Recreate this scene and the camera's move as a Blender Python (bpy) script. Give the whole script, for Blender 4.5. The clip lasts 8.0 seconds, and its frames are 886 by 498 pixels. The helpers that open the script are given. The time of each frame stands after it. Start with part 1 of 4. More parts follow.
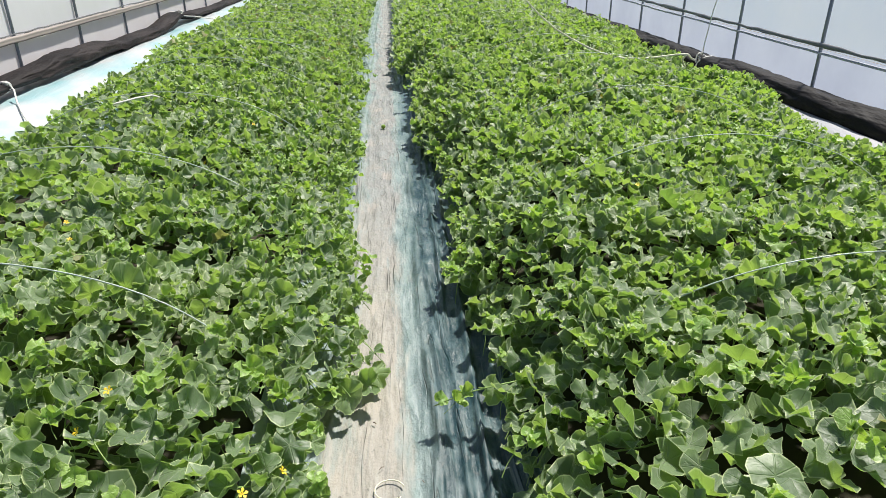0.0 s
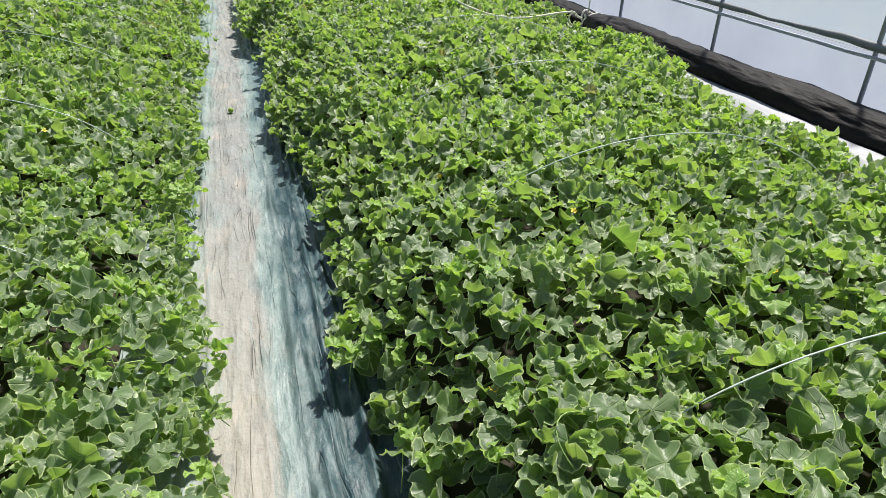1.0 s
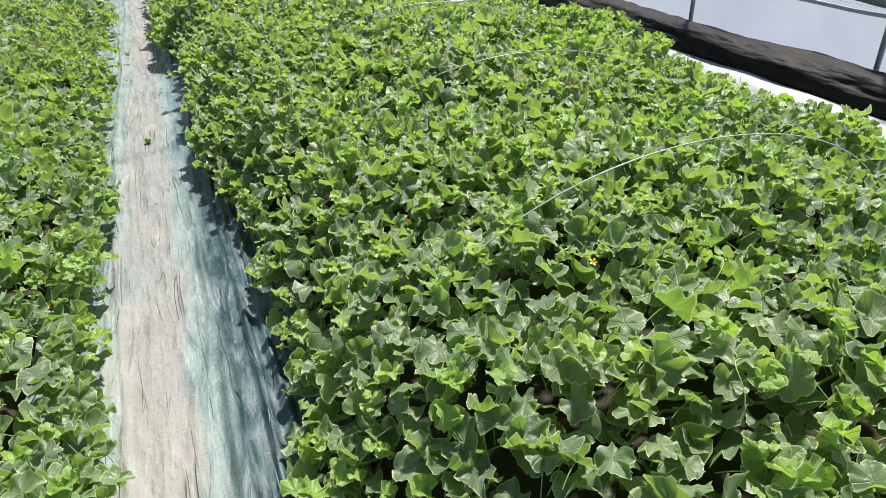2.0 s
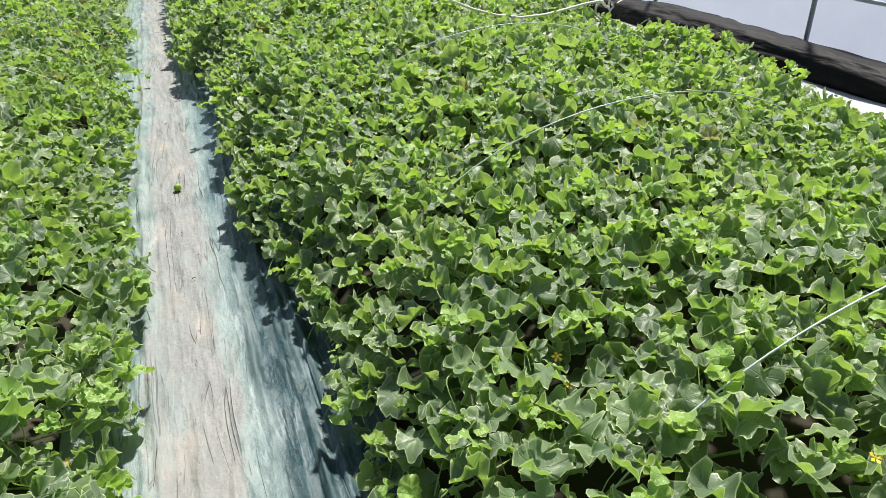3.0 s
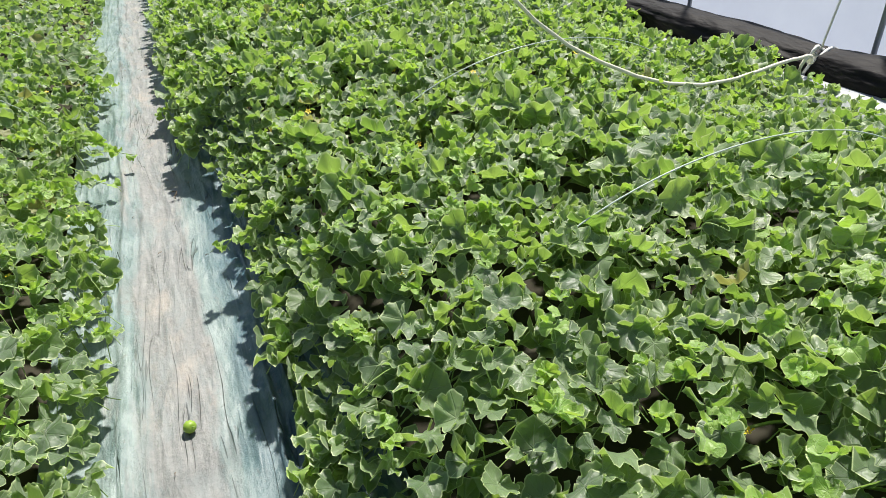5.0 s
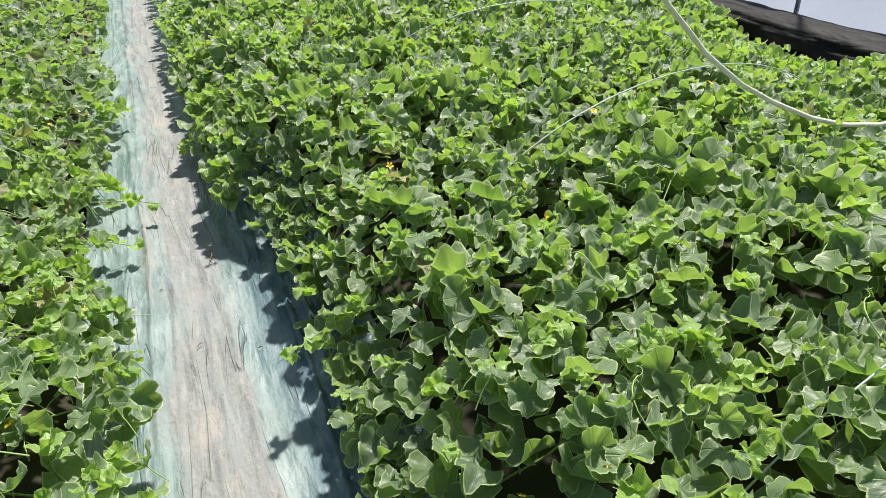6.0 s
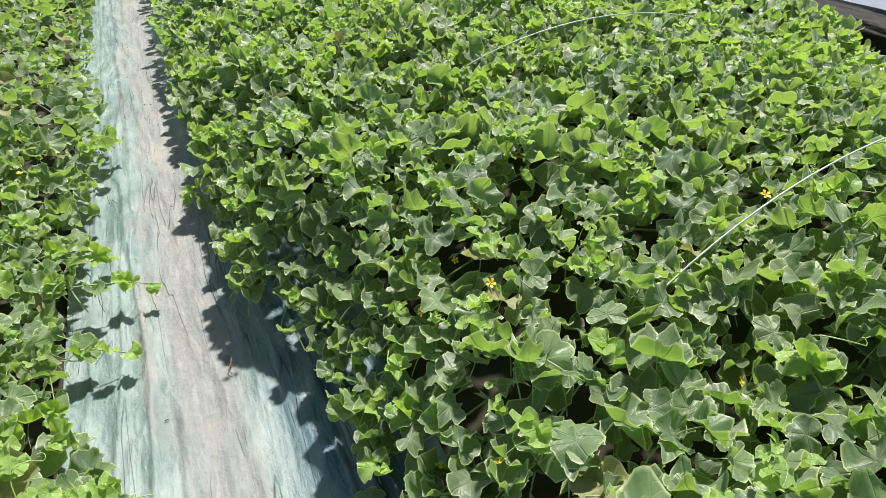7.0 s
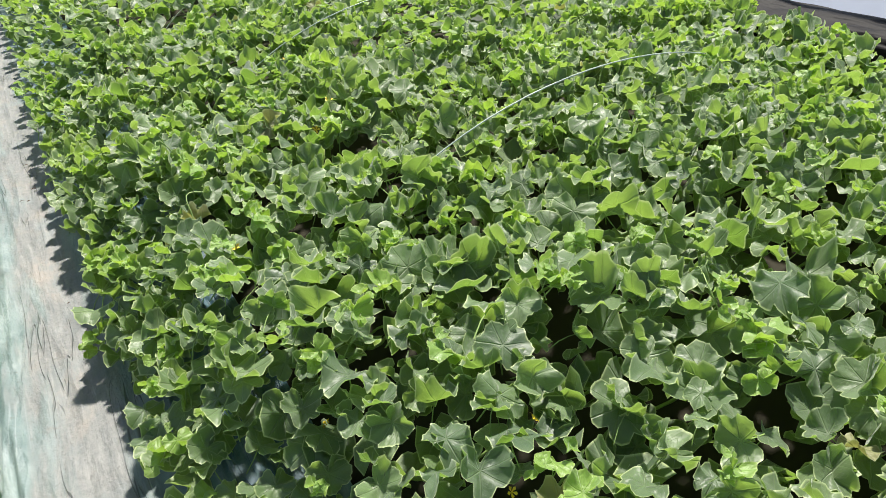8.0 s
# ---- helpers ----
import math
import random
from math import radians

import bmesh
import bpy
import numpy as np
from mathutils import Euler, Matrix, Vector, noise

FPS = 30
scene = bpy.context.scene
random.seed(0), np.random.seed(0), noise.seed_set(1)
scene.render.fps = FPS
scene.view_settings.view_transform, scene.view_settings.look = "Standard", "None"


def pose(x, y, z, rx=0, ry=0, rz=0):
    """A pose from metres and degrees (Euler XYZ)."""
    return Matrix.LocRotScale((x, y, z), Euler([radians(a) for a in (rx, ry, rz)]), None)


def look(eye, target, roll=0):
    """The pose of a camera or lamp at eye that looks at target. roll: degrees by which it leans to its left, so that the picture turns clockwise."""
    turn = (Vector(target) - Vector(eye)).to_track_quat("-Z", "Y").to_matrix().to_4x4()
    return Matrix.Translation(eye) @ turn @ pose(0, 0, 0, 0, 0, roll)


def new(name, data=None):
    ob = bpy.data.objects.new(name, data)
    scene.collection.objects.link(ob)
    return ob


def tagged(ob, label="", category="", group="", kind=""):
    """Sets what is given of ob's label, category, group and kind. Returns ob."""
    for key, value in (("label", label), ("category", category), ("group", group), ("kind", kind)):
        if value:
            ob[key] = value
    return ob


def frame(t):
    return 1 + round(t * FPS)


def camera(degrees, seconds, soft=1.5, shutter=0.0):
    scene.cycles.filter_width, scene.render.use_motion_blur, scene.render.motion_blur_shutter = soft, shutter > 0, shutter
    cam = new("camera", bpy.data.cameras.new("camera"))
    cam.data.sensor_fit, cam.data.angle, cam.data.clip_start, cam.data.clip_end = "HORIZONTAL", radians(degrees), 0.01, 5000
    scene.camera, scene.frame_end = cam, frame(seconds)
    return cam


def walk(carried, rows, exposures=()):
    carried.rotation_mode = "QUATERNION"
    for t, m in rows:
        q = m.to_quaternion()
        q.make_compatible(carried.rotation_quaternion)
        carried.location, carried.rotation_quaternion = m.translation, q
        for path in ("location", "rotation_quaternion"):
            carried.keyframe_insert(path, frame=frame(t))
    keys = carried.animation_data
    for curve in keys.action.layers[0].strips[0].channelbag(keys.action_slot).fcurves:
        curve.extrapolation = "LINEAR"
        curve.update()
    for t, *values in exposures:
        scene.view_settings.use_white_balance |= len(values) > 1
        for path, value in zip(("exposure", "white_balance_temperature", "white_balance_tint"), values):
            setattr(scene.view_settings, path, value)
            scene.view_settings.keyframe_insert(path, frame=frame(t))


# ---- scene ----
cam = camera(67.5, 8.0, soft=0.6)
EXPOSURE = 0.60
ROWS = [  # seconds, x, y, z, then the turns about x, y and z
    (0, 0.0000, 0.0000, 1.5150, 64.800, -0.000, -4.200),
    (0.2, 0.0533, 0.2040, 1.5083, 64.538, 0.542, -7.417),
    (0.3, 0.0632, 0.3023, 1.4958, 64.134, 0.327, -9.470),
    (0.5, 0.0898, 0.4792, 1.4661, 61.927, -0.159, -12.691),
    (0.7, 0.0744, 0.6739, 1.4615, 60.875, -0.948, -14.948),
    (0.8, 0.0572, 0.7651, 1.4942, 60.315, -0.965, -15.052),
    (1, 0.0435, 0.8967, 1.5241, 60.378, -1.314, -16.093),
    (1.2, 0.0666, 1.0301, 1.5121, 60.332, -0.289, -18.158),
    (2.3, 0.2044, 1.7336, 1.4571, 58.527, 2.532, -22.046),
    (2.5, 0.1501, 1.8915, 1.5197, 58.745, 2.675, -21.882),
    (2.7, 0.1108, 2.0442, 1.5256, 58.859, 2.710, -21.587),
    (2.8, 0.1058, 2.1201, 1.5161, 58.613, 2.844, -21.437),
    (3, 0.1129, 2.2807, 1.4761, 58.488, 2.872, -21.495),
    (3.2, 0.1526, 2.4748, 1.4672, 58.534, 2.661, -21.688),
    (3.3, 0.1721, 2.5819, 1.4797, 58.549, 2.405, -21.948),
    (3.5, 0.1856, 2.7692, 1.4828, 58.708, 2.419, -21.842),
    (3.7, 0.1763, 2.9401, 1.4702, 58.468, 2.437, -21.775),
    (3.8, 0.1693, 3.0330, 1.4514, 58.272, 2.332, -21.865),
    (3.9, 0.1405, 3.1388, 1.4595, 57.534, 1.885, -22.537),
    (4, 0.1363, 3.2448, 1.4585, 57.683, 1.964, -22.730),
    (4.2, 0.1029, 3.4218, 1.4901, 57.260, 2.458, -21.978),
    (5.3, 0.1218, 4.3799, 1.4707, 57.411, 2.592, -23.576),
    (5.5, 0.0779, 4.5266, 1.5006, 57.436, 2.211, -24.115),
    (5.7, 0.0436, 4.6550, 1.4830, 57.251, 2.252, -24.085),
    (5.8, 0.0380, 4.7381, 1.4610, 57.162, 2.544, -23.983),
    (6, 0.0169, 4.8961, 1.4439, 56.620, 2.911, -23.285),
    (6.2, 0.0655, 5.0772, 1.4400, 56.924, 2.565, -23.535),
    (6.3, 0.0952, 5.1622, 1.4310, 57.545, 2.370, -23.570),
    (6.5, 0.1187, 5.3062, 1.4429, 56.726, 2.573, -23.770),
    (6.7, 0.1090, 5.4319, 1.4329, 56.184, 2.707, -23.605),
    (6.8, 0.0923, 5.5059, 1.4268, 55.778, 2.755, -23.482),
    (7, 0.0508, 5.6895, 1.4452, 54.391, 2.886, -23.608),
    (7.2, 0.0203, 5.8480, 1.4633, 54.210, 2.651, -23.538),
    (7.3, 0.0223, 5.9261, 1.4710, 54.319, 2.102, -24.105),
    (7.5, 0.0334, 6.0445, 1.4800, 54.328, 1.735, -26.281),
    (7.7, 0.0937, 6.1782, 1.4653, 54.217, 2.633, -29.106),
    (7.8, 0.1231, 6.2512, 1.4612, 54.264, 2.988, -30.632),
    (8, 0.1820, 6.3929, 1.4542, 53.612, 4.642, -32.763),
]
walk(cam, [(t, pose(*row)) for t, *row in ROWS],
     [(0.0, EXPOSURE - 0.14), (0.5, EXPOSURE - 0.16), (1.0, EXPOSURE - 0.11), (2.5, EXPOSURE), (8.0, EXPOSURE)])

# ---------------------------------------------------------------- light
SUN = Vector((0.42, 0.42, 1.0)).normalized()  # towards the sun
world = bpy.data.worlds.new("sky")
scene.world = world
world.use_nodes = True
wn = world.node_tree
sky = wn.nodes.new("ShaderNodeTexSky")
sky.sky_type, sky.sun_disc = "NISHITA", False
sky.sun_elevation = math.asin(SUN.z)
sky.sun_rotation = math.atan2(SUN.x, SUN.y)
bg = wn.nodes["Background"]
bg.inputs["Strength"].default_value = 0.062
wn.links.new(sky.outputs["Color"], bg.inputs["Color"])
lamp = bpy.data.lights.new("sun", "SUN")
lamp.energy, lamp.angle, lamp.color = 5.0, radians(3.0), (1.0, 0.95, 0.87)
sun = new("sun", lamp)
sun.matrix_world = look(SUN * 30, (0, 0, 0))


# ---------------------------------------------------------------- materials
class Nodes:
    """A thin wrapper to write node trees in few lines."""

    def __init__(self, name):
        self.mat = bpy.data.materials.new(name)
        self.mat.use_nodes = True
        self.t = self.mat.node_tree
        self.out = self.t.nodes["Material Output"]
        self.p = self.t.nodes["Principled BSDF"]

    def add(self, kind, ins=None, **attrs):
        n = self.t.nodes.new("ShaderNode" + kind)
        for k, v in attrs.items():
            setattr(n, k, v)
        for k, v in (ins or {}).items():
            self.put(n.inputs[k], v)
        return n

    def put(self, socket, v):
        if isinstance(v, bpy.types.NodeSocket):
            self.t.links.new(v, socket)
        else:
            socket.default_value = v

    def math(self, op, a, b=0.0, c=0.0, clamp=False):
        n = self.add("Math", {0: a, 1: b, 2: c}, operation=op, use_clamp=clamp)
        return n.outputs[0]

    def noise(self, vec, scale, detail=4.0, rough=0.55):
        return self.add("TexNoise", {"Vector": vec, "Scale": scale, "Detail": detail, "Roughness": rough}).outputs["Fac"]

    def ramp(self, fac, lo, hi):
        return self.add("MapRange", {"Value": fac, "From Min": lo, "From Max": hi}).outputs["Result"]

    def mix(self, fac, a, b):
        n = self.add("Mix", {"Factor": fac}, data_type="RGBA")
        for i, v in ((6, a), (7, b)):
            self.put(n.inputs[i], v if isinstance(v, bpy.types.NodeSocket) else (*v, 1.0))
        return n.outputs[2]

    def scaled(self, x, y, z):
        co = self.add("TexCoord").outputs["Object"]
        return self.add("Mapping", {"Vector": co, "Scale": (x, y, z)}).outputs[0]

    def bump(self, height, strength, distance=0.01):
        return self.add("Bump", {"Height": height, "Strength": strength, "Distance": distance}).outputs[0]

    def base(self, color, rough, **more):
        self.put(self.p.inputs["Base Color"], color if isinstance(color, bpy.types.NodeSocket) else (*color, 1.0))
        self.put(self.p.inputs["Roughness"], rough)
        for k, v in more.items():
            self.put(self.p.inputs[k.replace("_", " ")], v)
        return self


def leaf_material(name, dark, light, back, thin, vein, rim, rough=0.45):
    n = Nodes(name)
    uv = n.add("UVMap", uv_map="blade").outputs[0]
    ed = n.add("SeparateXYZ", {0: n.add("UVMap", uv_map="edge").outputs[0]}).outputs[0]
    xy = n.add("SeparateXYZ", {0: uv})
    ang = n.math("ARCTAN2", xy.outputs[0], xy.outputs[1])
    rad = n.add("VectorMath", {0: uv}, operation="LENGTH").outputs["Value"]
    off = n.math("PINGPONG", ang, 0.449)
    dist = n.math("MULTIPLY", n.math("SINE", off), rad)
    main = n.ramp(dist, 0.035, 0.008)
    side = n.ramp(n.math("ABSOLUTE", n.math("SINE", n.math("MULTIPLY", n.math("ADD", rad, n.math("MULTIPLY", off, -0.9)), 19.0))), 0.22, 0.03)
    veins = n.math("MAXIMUM", main, n.math("MULTIPLY", side, 0.16))
    rnd = n.math("FRACT", n.math("ADD", n.add("ObjectInfo").outputs["Random"], n.add("NewGeometry").outputs["Random Per Island"]))
    small = n.add("VectorMath", {0: uv, "Scale": 0.05}, operation="SCALE").outputs[0]
    co = n.add("VectorMath", {0: small, 1: n.add("CombineXYZ", {0: n.math("MULTIPLY", rnd, 7.0)}).outputs[0]}).outputs[0]
    blot = n.noise(co, 34.0, 4.0)
    col = n.mix(n.math("ADD", n.math("MULTIPLY", rnd, 0.7), n.math("MULTIPLY", n.ramp(blot, 0.3, 0.75), 0.35), clamp=True), dark, light)
    patch = n.noise(n.add("NewGeometry").outputs["Position"], 1.3, 3.0)
    col = n.mix(n.math("MULTIPLY", n.ramp(patch, 0.42, 0.66), 0.25), col, light)
    col = n.mix(n.math("MULTIPLY", n.ramp(patch, 0.56, 0.72), 0.35), col, (0.21, 0.25, 0.055))
    col = n.mix(n.math("MULTIPLY", veins, 0.28), col, vein)
    edge = n.ramp(ed, 0.93, 0.985)
    col = n.mix(n.math("MULTIPLY", edge, 0.85), col, rim)
    height = n.math("ADD", n.math("MULTIPLY", veins, -0.45), n.math("MULTIPLY", n.noise(co, 34.0, 2.0), 1.4))
    nor = n.bump(height, 0.6, 0.006)
    n.base(col, n.math("ADD", rough - 0.13, n.math("MULTIPLY", blot, 0.28)), Normal=nor)
    n.p.inputs["Specular IOR Level"].default_value = 0.95
    n.p.inputs["Sheen Weight"].default_value = 0.42
    n.p.inputs["Sheen Roughness"].default_value = 0.55
    n.p.inputs["Sheen Tint"].default_value = (0.94, 1.0, 0.92, 1.0)
    tcol = n.mix(n.math("MULTIPLY", edge, 0.7), n.mix(rnd, back, thin), (0.74, 0.84, 0.38))
    tr = n.add("BsdfTranslucent", {"Color": tcol, "Normal": nor})
    mx = n.add("MixShader", {0: 0.36, 1: n.p.outputs[0], 2: tr.outputs[0]})
    n.t.links.new(mx.outputs[0], n.out.inputs["Surface"])
    return n.mat


M_LEAF = leaf_material("melon leaf", (0.036, 0.078, 0.035), (0.172, 0.262, 0.098), (0.31, 0.54, 0.065), (0.47, 0.69, 0.11), (0.25, 0.35, 0.14), (0.60, 0.71, 0.33), 0.49)
M_YOUNG = leaf_material("young leaf", (0.17, 0.33, 0.04), (0.28, 0.44, 0.06), (0.46, 0.74, 0.07), (0.56, 0.80, 0.09), (0.34, 0.48, 0.12), (0.50, 0.62, 0.18), 0.48)
M_WILT = leaf_material("faded leaf", (0.20, 0.21, 0.07), (0.30, 0.30, 0.10), (0.40, 0.42, 0.10), (0.46, 0.46, 0.12), (0.3, 0.32, 0.15), (0.38, 0.38, 0.2), 0.6)


def plain(name, a, b, rough, scale=40.0, bump=0.2, **more):
    n = Nodes(name)
    co = n.scaled(1, 1, 1)
    fine = n.noise(co, scale, 6.0)
    big = n.noise(co, scale / 9.0, 3.0)
    n.base(n.mix(n.math("ADD", n.math("MULTIPLY", fine, 0.5), n.math("MULTIPLY", big, 0.5)), a, b), rough, Normal=n.bump(fine, bump, 0.004), **more)
    return n.mat


M_STALK = plain("stalk", (0.19, 0.31, 0.08), (0.33, 0.45, 0.15), 0.5, 60.0, 0.2)
M_TENDRIL = plain("tendril", (0.26, 0.40, 0.11), (0.42, 0.54, 0.20), 0.5, 60.0, 0.2)
M_PETAL = plain("petal", (0.78, 0.52, 0.02), (0.85, 0.66, 0.05), 0.5, 90.0, 0.1)
M_SOIL = plain("soil", (0.10, 0.075, 0.05), (0.24, 0.19, 0.14), 0.95, 14.0, 0.8)
M_BEDFILM = plain("dark bed film", (0.026, 0.028, 0.020), (0.065, 0.056, 0.042), 0.9, 18.0, 0.4, Specular_IOR_Level=0.1)
M_PIPE = plain("galvanised pipe", (0.16, 0.175, 0.20), (0.27, 0.29, 0.32), 0.42, 25.0, 0.15, Metallic=0.55)
M_CHANNEL = plain("dusty channel", (0.20, 0.165, 0.145), (0.44, 0.40, 0.37), 0.7, 9.0, 0.3)
M_CHANNEL_R = plain("grey channel", (0.24, 0.25, 0.29), (0.52, 0.53, 0.58), 0.6, 6.0, 0.3)
M_SEAM = plain("rolled film edge", (0.10, 0.105, 0.115), (0.20, 0.21, 0.22), 0.5, 22.0, 0.4)
M_ROPE = plain("white cord", (0.62, 0.60, 0.55), (0.80, 0.79, 0.75), 0.6, 200.0, 0.5)
M_HOSE = plain("cream cord", (0.70, 0.67, 0.50), (0.84, 0.81, 0.66), 0.5, 150.0, 0.4)
M_HOOP = plain("pale hoop rod", (0.40, 0.48, 0.43), (0.58, 0.65, 0.58), 0.35, 70.0, 0.2)
M_FRUIT = plain("unripe melon rind", (0.16, 0.30, 0.03), (0.34, 0.46, 0.06), 0.45, 90.0, 0.15)
M_TWIG = plain("dry stem", (0.10, 0.07, 0.045), (0.22, 0.16, 0.10), 0.8, 80.0, 0.4)


def path_material():
    n = Nodes("dusty path film")
    co = n.scaled(1, 1, 1)
    x = n.add("SeparateXYZ", {0: co}).outputs[0]
    bend = n.add("TexNoise", {"Vector": n.scaled(3, 1.2, 1), "Scale": 1.0, "Detail": 2.0}).outputs["Color"]
    warped = n.add("VectorMath", {0: co, 1: n.add("VectorMath", {0: bend, "Scale": 0.06}, operation="SCALE").outputs[0]}, operation="ADD").outputs[0]

    def along(sx, sy):
        return n.add("Mapping", {"Vector": warped, "Scale": (sx, sy, 1)}).outputs[0]
    streak = n.noise(along(15, 2.2), 1.0, 4.0, 0.5)
    wide = n.noise(n.scaled(7, 1.4, 1), 1.0, 5.0, 0.6)
    speck = n.noise(co, 60.0, 6.0, 0.7)
    dent = n.noise(along(13, 6), 1.0, 4.0, 0.55)
    line = n.noise(along(15, 0.9), 1.0, 2.0, 0.5)
    crease = n.ramp(n.math("ABSOLUTE", n.math("SUBTRACT", line, 0.5)), 0.010, 0.002)
    crease = n.math("MULTIPLY", crease, n.ramp(n.noise(along(9, 1.6), 1.0, 3.0), 0.50, 0.58))
    stria = n.noise(along(58, 6.0), 1.0, 3.0, 0.6)
    folds = n.add("TexVoronoi", {"Vector": along(17, 4.2), "Scale": 1.0, "Randomness": 1.0}, feature="F1").outputs["Distance"]
    crumple = n.add("TexVoronoi", {"Vector": along(42, 19), "Scale": 1.0, "Randomness": 1.0}, feature="F1").outputs["Distance"]
    cloud = n.noise(along(6, 3.5), 1.0, 5.0, 0.6)
    clear = n.mix(n.ramp(n.math("ADD", n.math("MULTIPLY", streak, 0.45), n.math("MULTIPLY", cloud, 0.55)), 0.38, 0.60), (0.12, 0.19, 0.187), (0.265, 0.325, 0.32))
    clear = n.mix(n.math("MULTIPLY", n.ramp(dent, 0.46, 0.66), 0.6), clear, (0.10, 0.155, 0.15))
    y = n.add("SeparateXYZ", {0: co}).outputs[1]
    # Dark teal film with the bed's shade put into it, paler and bluer farther on.
    bluer_far = n.ramp(n.math("ADD", y, n.math("MULTIPLY", wide, 1.5)), 5.5, 7.0)
    deep = n.mix(n.ramp(dent, 0.45, 0.68), n.mix(bluer_far, (0.012, 0.045, 0.055), (0.055, 0.120, 0.155)), n.mix(bluer_far, (0.085, 0.140, 0.152), (0.225, 0.29, 0.33)))
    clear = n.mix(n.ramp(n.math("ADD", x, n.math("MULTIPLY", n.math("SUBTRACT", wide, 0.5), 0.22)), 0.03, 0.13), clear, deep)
    pale = n.math("MULTIPLY", n.ramp(n.math("ABSOLUTE", n.math("SUBTRACT", n.noise(along(22, 1.3), 1.0, 3.0, 0.5), 0.52)), 0.035, 0.0), n.ramp(n.noise(along(8, 3), 1.0, 3.0), 0.48, 0.6))
    clear = n.mix(n.math("MULTIPLY", pale, 0.3), clear, (0.50, 0.54, 0.55))
    dust = n.mix(n.ramp(speck, 0.3, 0.7), (0.190, 0.193, 0.189), (0.272, 0.270, 0.263))
    dust = n.mix(n.math("MULTIPLY", n.ramp(cloud, 0.53, 0.68), 0.75), dust, (0.35, 0.308, 0.272))
    dust = n.mix(n.math("MULTIPLY", n.ramp(n.noise(along(10, 4.5), 1.0, 5.0, 0.65), 0.50, 0.62), 0.75), dust, (0.235, 0.255, 0.255))
    dust = n.mix(n.math("MULTIPLY", n.ramp(dent, 0.55, 0.72), 0.6), dust, (0.21, 0.215, 0.215))
    dust = n.mix(n.math("MULTIPLY", n.ramp(n.math("ADD", y, n.math("MULTIPLY", wide, 1.5)), 5.0, 2.8), 0.6), dust, (0.40, 0.355, 0.295))
    mid = n.math("ADD", x, 0.10)
    away = n.math("MAXIMUM", n.math("MULTIPLY", mid, -1.0), n.math("MULTIPLY", mid, 1.5))
    lim = n.math("ADD", away, n.math("MULTIPLY", n.math("SUBTRACT", wide, 0.5), 0.30))
    lim = n.math("ADD", lim, n.math("MULTIPLY", n.math("SUBTRACT", streak, 0.5), 0.30))
    lim = n.math("ADD", lim, n.math("MULTIPLY", n.math("SUBTRACT", stria, 0.5), 0.10))
    dusty = n.ramp(lim, 0.19, 0.09)
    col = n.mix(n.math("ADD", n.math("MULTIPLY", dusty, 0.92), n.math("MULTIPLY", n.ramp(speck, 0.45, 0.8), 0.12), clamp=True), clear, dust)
    col = n.mix(n.math("MULTIPLY", n.ramp(stria, 0.54, 0.68), 0.28), col, (0.17, 0.20, 0.20))
    col = n.mix(n.math("MULTIPLY", n.math("MULTIPLY", dusty, n.ramp(stria, 0.46, 0.34)), 0.22), col, (0.46, 0.46, 0.44))
    col = n.mix(n.math("MULTIPLY", n.ramp(n.noise(co, 13.0, 6.0, 0.75), 0.60, 0.70), 0.55), col, (0.20, 0.18, 0.165))
    col = n.mix(n.math("MULTIPLY", n.math("MULTIPLY", crease, n.ramp(n.math("ABSOLUTE", n.math("SUBTRACT", x, 0.03)), 0.14, 0.06)), 0.5), col, (0.08, 0.08, 0.075))
    col = n.mix(n.math("MULTIPLY", n.ramp(n.noise(along(48, 30), 1.0, 2.0, 0.6), 0.66, 0.72), 0.45), col, (0.12, 0.125, 0.12))
    h = n.math("ADD", n.math("MULTIPLY", streak, 1.1), n.math("MULTIPLY", speck, 0.25))
    h = n.math("ADD", h, n.math("ADD", n.math("MULTIPLY", dent, 1.0), n.math("MULTIPLY", crease, -0.6)))
    h = n.math("ADD", h, n.math("ADD", n.math("MULTIPLY", folds, 0.9), n.math("MULTIPLY", crumple, 0.15)))
    n.base(col, n.math("ADD", n.math("MULTIPLY", dusty, 0.30), 0.42), Normal=n.bump(h, 0.7, 0.022))
    return n.mat


def film_material(name, tint, clear, dirt, thru=0.6):
    n = Nodes(name)
    co = n.scaled(1, 1, 1)
    big = n.noise(co, 1.6, 5.0, 0.6)
    fold = n.noise(n.scaled(1, 6, 1.2), 1.0, 4.0)
    col = n.mix(n.math("MULTIPLY", n.ramp(big, 0.35, 0.75), 0.8), tint, dirt)
    n.base(col, 0.3, Normal=n.bump(n.math("ADD", big, fold), 0.25, 0.03))
    tr = n.add("BsdfTranslucent", {"Color": col})
    mx = n.add("MixShader", {0: thru, 1: n.p.outputs[0], 2: tr.outputs[0]})
    see = n.add("BsdfTransparent", {"Color": (0.93, 0.96, 1.0, 1.0)})
    m2 = n.add("MixShader", {0: clear, 1: mx.outputs[0], 2: see.outputs[0]})
    n.t.links.new(m2.outputs[0], n.out.inputs["Surface"])
    return n.mat


